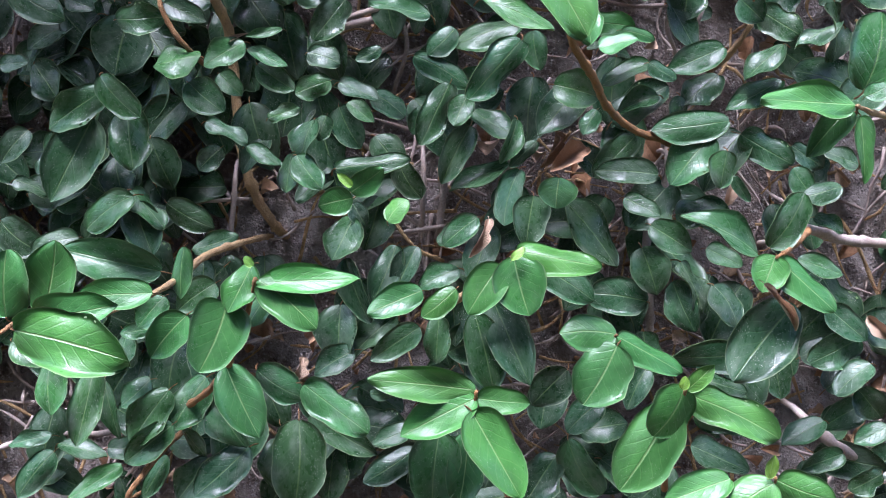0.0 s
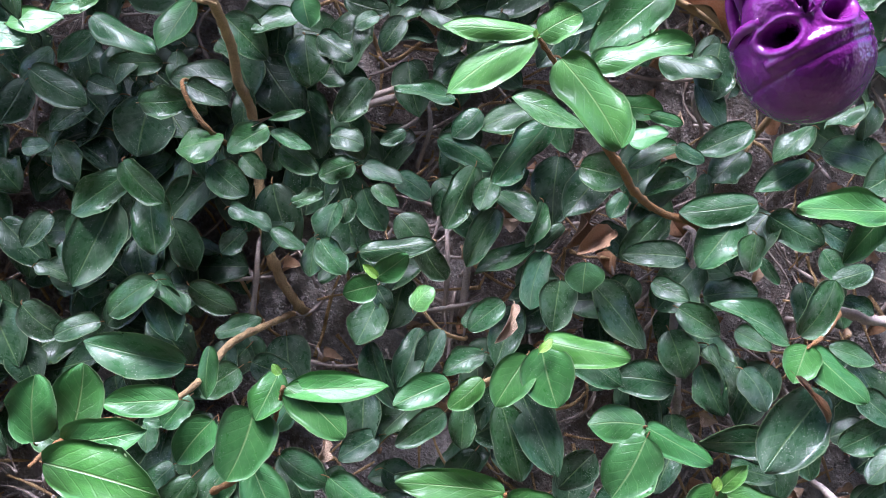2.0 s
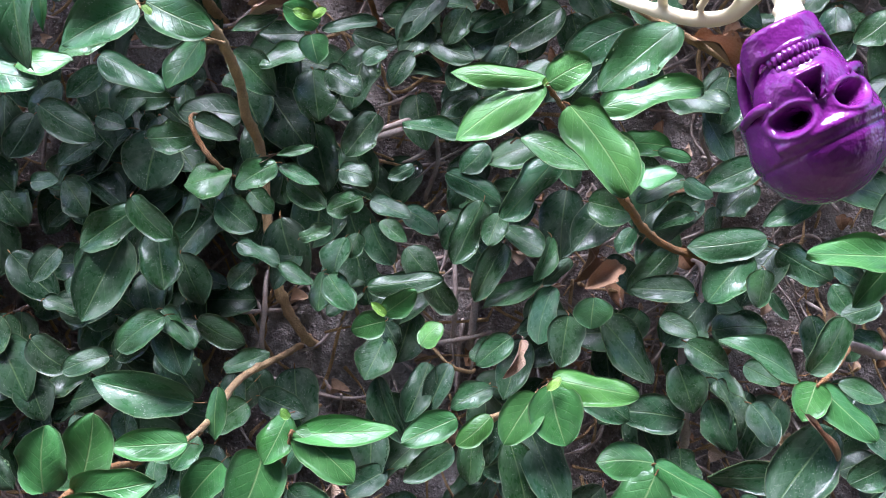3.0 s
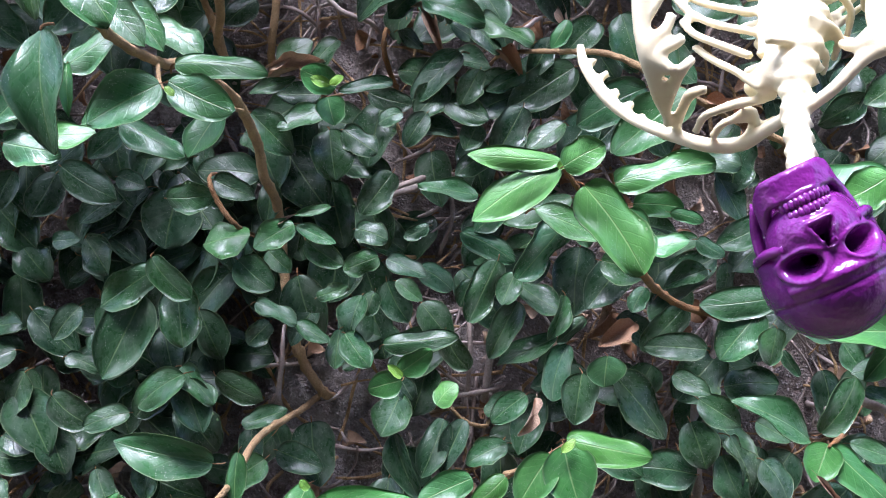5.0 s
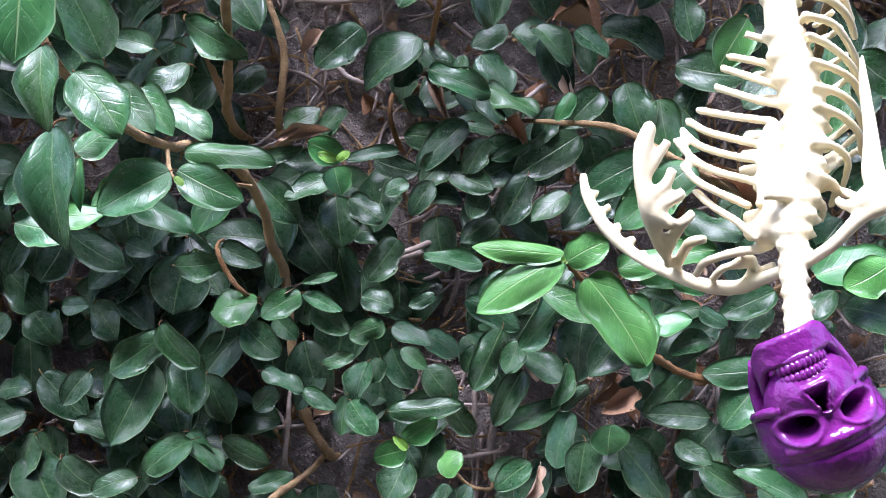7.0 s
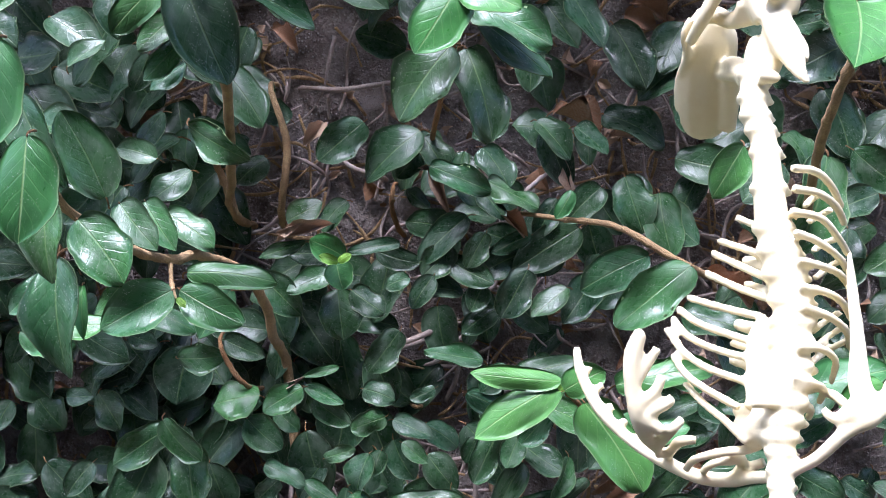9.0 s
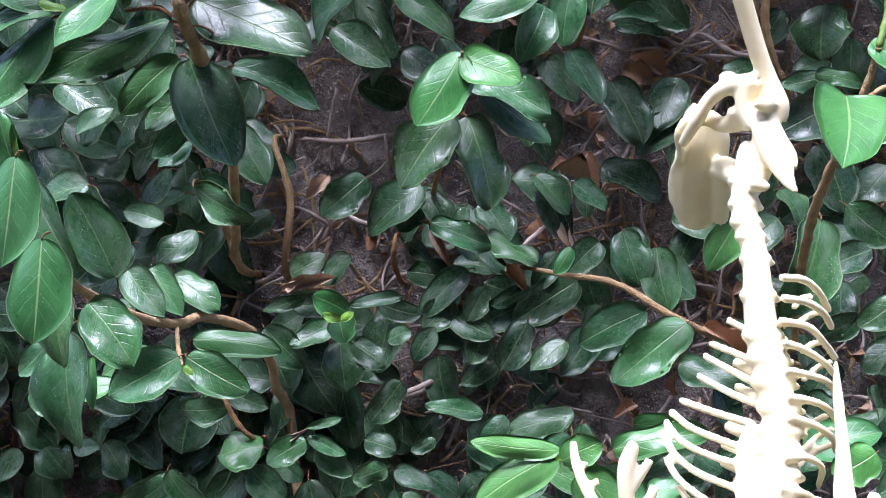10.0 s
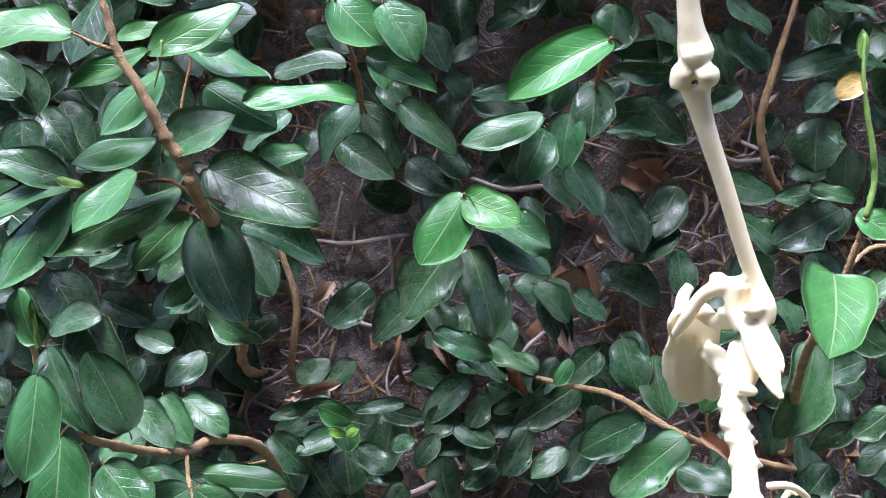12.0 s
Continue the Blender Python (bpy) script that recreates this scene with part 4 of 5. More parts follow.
stem(grow, RUST, 0.0040, (.043, .730, 1.327), (.063, .760, 1.307), (.094, .800, 1.276), (.105, .840, 1.264), (.130, .900, 1.247), (.154, .980, 1.234), (.186, 1.020, 1.217), (.231, 1.050, 1.204), (.242, 1.150, 1.201))
leaf(grow, .043, .736, 1.329, -.019, .734, 1.293, .026, 2.1)
leaf(grow, .044, .735, 1.331, -.019, .729, 1.338, .015, 2.1)
leaf(grow, .044, .722, 1.326, .071, .716, 1.340, .020, 2.1)
leaf(grow, .091, .806, 1.321, .164, .795, 1.338, .022, 1.5)
leaf(grow, .061, .746, 1.315, .102, .734, 1.255, .033, 2.1)
leaf(grow, .032, .845, 1.303, .088, .835, 1.282, .021, 1.3)
leaf(grow, .102, .803, 1.301, .113, .793, 1.259, .021, 1.6)
leaf(grow, .132, .883, 1.270, .163, .879, 1.278, .020, 1.5)
leaf(grow, .041, .726, 1.325, .046, .725, 1.331, .005, 3)
grow = PLANTS["K"]
stem(grow, RUST, 0.0030, (-.030, .780, 1.638), (-.035, .850, 1.616), (-.051, .950, 1.577), (-.066, 1.050, 1.542), (-.070, 1.150, 1.533))
stem(grow, RUST, 0.0030, (.092, .800, 1.771), (.093, .880, 1.762), (.091, 1.050, 1.718), (.091, 1.150, 1.707))
leaf(grow, .093, .808, 1.772, .007, .800, 1.726, .037, 2)
leaf(grow, .061, .822, 1.742, .045, .816, 1.714, .020, 1.6)
leaf(grow, .041, .886, 1.720, -.032, .877, 1.699, .029, 1.3)
leaf(grow, -.030, .785, 1.639, -.065, .772, 1.585, .036, 1.9)
leaf(grow, -.032, .784, 1.635, .015, .780, 1.616, .031, 1.9)
leaf(grow, -.023, .826, 1.630, .041, .816, 1.599, .030, 1.1)
leaf(grow, -.021, .836, 1.623, .045, .834, 1.579, .030, 0.6)
leaf(grow, -.040, .826, 1.596, -.083, .821, 1.539, .043, 0.7)
leaf(grow, -.027, .836, 1.596, -.004, .819, 1.522, .038, 0.6)
grow = PLANTS["R"]
stem(grow, BARK, 0.0034, (.305, .770, 1.206), (.338, .820, 1.207), (.420, .950, 1.216), (.497, 1.060, 1.215), (.516, 1.150, 1.215))
leaf(grow, .306, .775, 1.207, .234, .764, 1.208, .023, 2.1)
leaf(grow, .305, .784, 1.206, .276, .782, 1.171, .019, 1.6)
leaf(grow, .325, .805, 1.222, .339, .796, 1.279, .043, 1.2)
leaf(grow, .310, .774, 1.199, .313, .767, 1.151, .012, 1.6)
leaf(grow, .316, .782, 1.214, .333, .779, 1.223, .014, 1.2)
leaf(grow, .293, .783, 1.324, .261, .781, 1.307, .026, 2)
grow = PLANTS["T"]
stem(grow, GREENSTEM, 0.0023, (.240, .630, 1.732), (.239, .630, 1.698), (.246, .635, 1.657), (.249, .640, 1.635), (.243, .640, 1.610))
stem(grow, BARK, 0.0043, (.243, .640, 1.610), (.242, .650, 1.595), (.237, .670, 1.566), (.233, .720, 1.526), (.246, .800, 1.492), (.282, .950, 1.436), (.308, 1.050, 1.388), (.314, 1.150, 1.376))
stem(grow, BARK, 0.0020, (.240, .670, 1.574), (.260, .680, 1.590), (.280, .680, 1.592))
leaf(grow, 0.208, 0.600, 1.572, 0.188, 0.545, 1.526, .036, 2)
leaf(grow, .282, .702, 1.571, .262, .699, 1.557, .018, 1.3)
leaf(grow, .241, .632, 1.703, .222, .631, 1.691, .014, 4)
leaf(grow, .244, .642, 1.717, .243, .639, 1.737, .008, 2.6)
leaf(grow, .239, .642, 1.614, .259, .636, 1.598, .017, 2)
leaf(grow, .179, .750, 1.504, .157, .745, 1.466, .024, 1.8)
grow = PLANTS["U"]
stem(grow, BARK, 0.0054, (-.316, .620, 1.542), (-.323, .640, 1.510), (-.301, .650, 1.472), (-.295, .670, 1.453), (-.288, .760, 1.430), (-.269, .820, 1.420), (-.257, .860, 1.424), (-.234, .930, 1.410), (-.224, .990, 1.376), (-.223, 1.020, 1.345), (-.215, 1.050, 1.317), (-.212, 1.070, 1.257), (-.207, 1.080, 1.194), (-.194, 1.090, 1.154), (-.174, 1.100, 1.121), (-.169, 1.150, 1.113))
stem(grow, BARK, 0.0019, (-.249, .770, 1.390), (-.261, .800, 1.399), (-.269, .820, 1.420))
stem(grow, BARK, 0.0015, (-.233, .900, 1.396), (-.222, .920, 1.395), (-.237, .900, 1.394))
leaf(grow, -.337, .803, 1.413, -.302, .802, 1.440, .026, 1.15)
leaf(grow, -.238, .904, 1.395, -.264, .894, 1.352, .029, 1.35)
leaf(grow, -.333, .925, 1.387, -.276, .918, 1.360, .028, 1.25)
leaf(grow, -.305, .864, 1.395, -.345, .856, 1.374, .022, 1.2)
leaf(grow, -.373, .843, 1.363, -.330, .840, 1.369, .020, 1.6)
leaf(grow, -.404, .844, 1.359, -.356, .835, 1.351, .029, 1.3)
leaf(grow, -.383, .843, 1.406, -.410, .837, 1.376, .021, 0.9)
leaf(grow, -.246, .761, 1.390, -.239, .759, 1.384, .005, 3)
leaf(grow, -.248, .500, 1.480, -.250, .488, 1.428, .028, 1.4)
leaf(grow, -.240, .450, 1.518, -.243, .438, 1.468, .022, 1.4)
leaf(grow, -.308, .620, 1.521, -.277, .608, 1.466, .023, 0.95)
leaf(grow, -.264, .660, 1.459, -.289, .648, 1.514, .032, 1.15)
leaf(grow, -.280, .600, 1.455, -.277, .588, 1.407, .023, 1.25)
leaf(grow, -.268, .620, 1.443, -.236, .608, 1.406, .031, 1.3)
leaf(grow, -.314, .700, 1.420, -.311, .688, 1.340, .036, 0.85)
leaf(grow, -.303, .720, 1.400, -.298, .708, 1.364, .008, 2)
leaf(grow, -.255, .780, 1.396, -.307, .768, 1.367, .034, 1.3)
leaf(grow, -.243, .775, 1.410, -.176, .763, 1.407, .020, 1.4)
leaf(grow, -.247, .774, 1.396, -.196, .762, 1.371, .026, 1.35)
leaf(grow, -.304, .800, 1.465, -.272, .788, 1.431, .025, 1.05)
leaf(grow, -.290, .820, 1.468, -.263, .808, 1.431, .023, 1.1)
leaf(grow, -.285, .860, 1.461, -.242, .848, 1.434, .026, 0.95)
leaf(grow, -.306, .600, 1.524, -.314, .588, 1.558, .018, 1.5)
leaf(grow, -.304, .600, 1.522, -.305, .588, 1.552, .004, 2.6)
grow = PLANTS["V"]
stem(grow, BARK, 0.0048, (-.258, .570, 1.757), (-.252, .570, 1.735), (-.246, .575, 1.711), (-.231, .580, 1.685), (-.219, .590, 1.658), (-.208, .600, 1.639), (-.206, .620, 1.622), (-.221, .800, 1.575), (-.257, .980, 1.502), (-.273, 1.040, 1.484), (-.273, 1.080, 1.467), (-.272, 1.150, 1.463))
stem(grow, BARK, 0.0015, (-.272, .565, 1.721), (-.260, .570, 1.715), (-.246, .575, 1.711))
stem(grow, GREENSTEM, 0.0011, (-.225, .585, 1.690), (-.220, .580, 1.705), (-.219, .580, 1.719))
stem(grow, RUST, 0.0016, (-.207, .610, 1.623), (-.225, .620, 1.633), (-.246, .620, 1.632))
stem(grow, RUST, 0.0012, (-.206, .600, 1.635), (-.221, .630, 1.681), (-.217, .640, 1.722), (-.219, .620, 1.723))
stem(grow, RUST, 0.0021, (-.130, .720, 1.787), (-.123, .740, 1.761), (-.117, .780, 1.731), (-.129, .900, 1.725))
stem(grow, RUST, 0.0010, (-.208, .620, 1.622), (-.193, .620, 1.620), (-.180, .640, 1.610))
leaf(grow, -.131, .724, 1.786, -.094, .721, 1.753, .035, 1.5)
leaf(grow, -.092, .724, 1.781, -.065, .718, 1.739, .033, 1.3)
leaf(grow, -.107, .745, 1.745, -.053, .731, 1.719, .019, 1.4)
leaf(grow, -.103, .803, 1.765, -.097, .796, 1.730, .020, 1.25)
leaf(grow, -.095, .586, 1.682, -.162, .570, 1.685, .018, 1.9)
leaf(grow, -.271, .565, 1.722, -.336, .560, 1.726, .031, 1.7)
leaf(grow, -.229, .585, 1.713, -.282, .583, 1.689, .015, 1.8)
leaf(grow, -.257, .602, 1.726, -.226, .596, 1.734, .012, 1.6)
leaf(grow, -.231, .585, 1.711, -.174, .581, 1.744, .022, 1.9)
leaf(grow, -.205, .602, 1.729, -.179, .598, 1.723, .021, 1.4)
leaf(grow, -.221, .625, 1.725, -.160, .620, 1.710, .022, 1.45)
leaf(grow, -.245, .665, 1.716, -.291, .662, 1.674, .026, 1.35)
leaf(grow, -.230, .605, 1.658, -.285, .599, 1.647, .023, 1.4)
leaf(grow, -.225, .604, 1.651, -.181, .601, 1.676, .031, 1.25)
leaf(grow, -.208, .644, 1.702, -.159, .636, 1.675, .028, 1.35)
leaf(grow, -.156, .683, 1.690, -.189, .673, 1.662, .020, 0.9)
leaf(grow, -.174, .663, 1.653, -.141, .658, 1.659, .018, 1.5)
leaf(grow, -.289, .604, 1.633, -.336, .599, 1.647, .023, 1.25)
leaf(grow, -.232, .574, 1.634, -.268, .563, 1.595, .027, 1.5)
leaf(grow, -.284, .605, 1.632, -.338, .595, 1.613, .020, 1.35)
leaf(grow, -.288, .606, 1.624, -.332, .593, 1.563, .028, 1.25)
leaf(grow, -.219, .628, 1.627, -.303, .604, 1.585, .027, 1.25)
leaf(grow, -.204, .636, 1.643, -.127, .622, 1.607, .043, 0.8)
leaf(grow, -.229, .684, 1.615, -.267, .676, 1.576, .021, 1.35)
leaf(grow, -.232, .703, 1.591, -.255, .698, 1.566, .019, 1.25)
leaf(grow, -.225, .703, 1.576, -.253, .700, 1.547, .016, 1.25)
leaf(grow, -.229, .723, 1.561, -.255, .718, 1.542, .015, 0.9)
leaf(grow, -.217, .666, 1.610, -.185, .665, 1.540, .041, 0.7)
leaf(grow, -.191, .685, 1.609, -.131, .682, 1.585, .025, 0.8)
leaf(grow, -.244, .611, 1.633, -.236, .611, 1.644, .006, 2.4)
leaf(grow, -.295, .601, 1.633, -.277, .600, 1.629, .006, 3)
dry_leaf(.142, 1.025, 1.200, .110, 1.015, 1.180, .022, 0)
dry_leaf(.044, 1.005, 1.129, .030, .995, 1.095, .011, 1)
dry_leaf(.288, .935, 1.069, .315, .925, 1.030, .007, 1)
dry_leaf(.115, 1.055, 1.219, .108, 1.045, 1.185, .017, 0)
dry_leaf(-.164, 1.025, 1.459, -.221, 1.015, 1.444, .013, 0.6)
dry_leaf(-.002, 1.035, 1.472, .032, 1.025, 1.450, .014, 0.3)
dry_leaf(-.066, 1.045, 1.524, -.049, 1.035, 1.473, .013, 1)
dry_leaf(-.047, 1.045, 1.524, -.074, 1.035, 1.516, .009, 1)
dry_leaf(.059, 1.035, 1.574, .108, 1.025, 1.555, .016, 0.3)
dry_leaf(-.177, 1.055, 1.566, -.196, 1.045, 1.544, .016, 0.6)
dry_leaf(.203, .985, 1.414, .245, .975, 1.383, .021, 0.4)
dry_leaf(.429, 1.055, 1.032, .446, 1.045, 1.010, .015, 0.8)
dry_leaf(-.142, 1.055, .991, -.149, 1.045, .969, .014, 0.7)
dry_leaf(.234, 1.065, 1.014, .246, 1.055, 1.009, .015, 0.8)
dry_leaf(-.138, 1.065, 1.008, -.125, 1.055, 1.018, .017, 0.2)
dry_leaf(-.210, 1.005, 1.299, -.191, .995, 1.305, .005, 0.9)
dry_leaf(-.223, 1.005, 1.654, -.198, .995, 1.635, .017, 0.4)
dry_leaf(.138, 1.085, 1.685, .168, 1.075, 1.672, .025, 0.2)
dry_leaf(.182, 1.085, 1.679, .149, 1.075, 1.697, .022, 0.1)
dry_leaf(.075, 1.055, 1.525, .082, 1.045, 1.485, .009, 0.7)
dry_leaf(-.216, 1.005, 1.449, -.194, .995, 1.456, .008, 0.8)

# ---- the dense rest of the fig: leaves further back and beyond, too many to count ----
BARE = (
    (-0.451, 1.343, 0.033), (-0.421, 1.313, 0.024), (-0.439, 1.228, 0.024), (-0.439, 1.137, 0.027), (0.270, 1.337, 0.027),
    (0.404, 1.307, 0.024), (0.270, 0.864, 0.018), (-0.395, 1.499, 0.018), (0.175, 1.676, 0.026), (-0.257, 1.436, 0.026),
    (-0.233, 1.216, 0.039), (-0.221, 1.158, 0.033), (-0.275, 1.216, 0.024), (-0.093, 1.292, 0.027), (-0.027, 1.289, 0.027),
    (-0.008, 1.161, 0.033), (0.049, 1.204, 0.021), (-0.051, 1.122, 0.027), (-0.457, 0.943, 0.045), (-0.409, 0.916, 0.030),
    (0.364, 1.237, 0.027), (0.455, 1.158, 0.033), (0.367, 0.949, 0.030), (0.343, 0.900, 0.021), (0.410, 0.907, 0.021),
    (-0.136, 1.004, 0.018), (-0.128, 1.485, 0.034), (-0.171, 1.513, 0.034), (-0.104, 1.510, 0.028), (-0.141, 1.381, 0.021),
    (0.044, 1.509, 0.028), (-0.246, 1.548, 0.028), (-0.190, 1.554, 0.025), (-0.167, 1.650, 0.045), (-0.018, 1.705, 0.026),
    (0.085, 1.634, 0.032), (0.264, 1.747, 0.039), (0.203, 1.644, 0.019), (-0.205, 1.501, 0.036), (-0.127, 1.476, 0.026),
    (-0.270, 1.468, 0.026), (0.149, 1.695, 0.026),
)


def foliage(name, count, x0, x1, z0, z1, depth, density, seed, low=False):
    """One mesh of joined leaves."""
    r = random.Random(seed)
    shapes = []
    for me in (LOW if low else SHAPES["old"]):
        co = np.empty(len(me.vertices) * 3)
        me.vertices.foreach_get("co", co)
        shapes.append((co.reshape(-1, 3), [tuple(p.vertices) for p in me.polygons], [p.material_index for p in me.polygons], [tuple(d.uv) for d in me.uv_layers[0].data]))
    verts, faces, mats, uvs, base = [], [], [], [], 0
    made = 0
    for _ in range(count * 6):
        if made >= count:
            break
        x, z = r.uniform(x0, x1), r.uniform(z0, z1)
        if any(math.hypot(x - a, z - b) < s for a, b, s in BARE):
            continue
        if density and r.random() < 0.7 and any(math.hypot(x - a, z - b) < s * density for a, b, s in LEAVES):
            continue
        if not density and x0 < -1 and z1 > 2.6 and abs(x) < 0.62 and 0.7 < z < 1.98:
            continue
        size = r.uniform(0.034, 0.072)
        g = r.gauss(-math.pi / 2, 1.0)
        y = r.uniform(*depth)
        b = Vector((x, y + 0.012, z))
        e = b + Vector((math.cos(g) * size, -r.uniform(-0.1, 0.35) * size, math.sin(g) * size))
        m = leaf_pose(b, e, size * r.uniform(0.52, 0.75), r)
        co, fs, mi, uv = r.choice(shapes)
        w = co @ np.array(m.to_3x3()).T + np.array(m.translation)
        verts.append(w)
        faces += [tuple(i + base for i in f) for f in fs]
        mats += mi
        uvs += uv
        base += len(co)
        made += 1
    me = bpy.data.meshes.new(name)
    me.from_pydata(np.concatenate(verts).tolist(), [], faces)
    layer = me.uv_layers.new(name="UVMap")
    layer.data.foreach_set("uv", np.array(uvs).ravel())
    me.materials.append(LEAF_OLD)
    me.materials.append(UNDER)
    me.materials.append(RUST)
    me.polygons.foreach_set("material_index", mats)
    me.polygons.foreach_set("use_smooth", [True] * len(faces))
    ob = new(name, me)
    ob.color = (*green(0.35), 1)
    return ob


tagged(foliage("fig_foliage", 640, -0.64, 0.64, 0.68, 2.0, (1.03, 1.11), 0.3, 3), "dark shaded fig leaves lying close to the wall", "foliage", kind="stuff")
tagged(foliage("fig_foliage", 6500, -1.75, 1.75, 0.03, 2.68, (0.98, 1.1), 0, 4, low=True), "dense dark green fig leaves covering the wall further along", "foliage", kind="stuff")


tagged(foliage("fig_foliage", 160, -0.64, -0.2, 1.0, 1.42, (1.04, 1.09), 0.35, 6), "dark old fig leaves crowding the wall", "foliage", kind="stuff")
# added above the view: an unseen overhang that blocks sky from the upper wall
tagged(foliage("fig_foliage", 1900, -1.5, 1.5, 1.9, 2.66, (0.62, 1.08), 0, 7, low=True), "unseen fig growth bulging from the wall top, added to shade the wall below", "foliage", kind="stuff")


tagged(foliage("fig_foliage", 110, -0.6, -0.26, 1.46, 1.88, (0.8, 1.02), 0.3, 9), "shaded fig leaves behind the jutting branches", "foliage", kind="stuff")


def dead_twigs():
    """Fine dead runners criss-crossing the wall face."""
    r = random.Random(8)
    bm = bmesh.new()
    for i in range(1500):
        x, z = r.uniform(-0.62, 0.62), r.uniform(0.72, 1.95)
        g, size = r.uniform(0, 6.3), r.uniform(0.03, 0.14)
        turn = r.gauss(0, 0.25)
        pts = []
        for s in range(5):
            pts.append((x, rough_face(x, z) - 0.003 - r.uniform(0, 0.022), z, r.uniform(0.0008, 0.0024)))
            g += turn + r.gauss(0, 0.2)
            x += math.cos(g) * size / 4
            z += math.sin(g) * size / 4
        tube(bm, smooth_path(pts, 3), 5, 0.2, mat=int(r.random() < 0.4), rng=r)
    tagged(new("dead_twigs", mesh_of("dead_twigs", bm, GREY, BARK)), "tangle of thin grey dead runners on the wall face", "twigs", kind="stuff")


dead_twigs()


def litter():
    """Small crumpled scraps of dead leaf lodged between the runners."""
    r = random.Random(21)
    me = DRIED[0]
    co = np.array([v.co[:] for v in me.vertices])
    fs = [tuple(p.vertices) for p in me.polygons]
    verts, faces, mats, base = [], [], [], 0
    for _ in range(800):
        x, z = r.uniform(-0.62, 0.62), r.uniform(0.72, 1.95)
        size, g = r.uniform(0.006, 0.026), r.uniform(0, 6.3)
        b = Vector((x, rough_face(x, z) - r.uniform(0.004, 0.02), z))
        m = leaf_pose(b, b + Vector((math.cos(g), r.uniform(-0.5, 0.2), math.sin(g))) * size, size * r.uniform(0.3, 0.9), r, 0.2, 0.8)
        verts.append(co @ np.array(m.to_3x3()).T + np.array(m.translation))
        faces += [tuple(i + base for i in f) for f in fs]
        mats += [int(r.random() < 0.4)] * len(fs)
        base += len(co)
    me = bpy.data.meshes.new("leaf_litter")
    me.from_pydata(np.concatenate(verts).tolist(), [], faces)
    me.materials.append(DRY_BROWN)
    me.materials.append(DRY_PALE)
    me.polygons.foreach_set("material_index", mats)
    tagged(new("leaf_litter", me), "brown and tan scraps of dead leaf lodged on the wall", "leaf litter", kind="stuff")


litter()


# ---- the toy skeleton, hung head down in front of the wall ----
def bone(bm, *points, flat=1.0):
    tube(bm, smooth_path(points, 5), 10, mat=0, flat=flat)


def ball(bm, centre, sizes, mat=0, turn=None):
    m = Matrix.Translation(centre) @ (turn or Matrix()) @ Matrix.Diagonal((*sizes, 1))
    made = bmesh.ops.create_uvsphere(bm, u_segments=12, v_segments=8, radius=1, matrix=m)
    for f in {f for v in made["verts"] for f in v.link_faces}:
        f.material_index = mat


def spine(bm, count, *points):
    path = smooth_path(points, 8)
    tube(bm, [np.array((*q[:3], q[3] * 0.76)) for q in path], 12)
    for i in range(count):
        q = path[int(i * (len(path) - 1) / (count - 1))]
        ball(bm, q[:3], (q[3], q[3] * 0.92, q[3] * 0.5))
        ball(bm, (q[0] + q[3] * 0.85, q[1] + q[3] * 0.3, q[2] - q[3] * 0.2), (q[3] * 0.42, q[3] * 0.4, q[3] * 0.22))


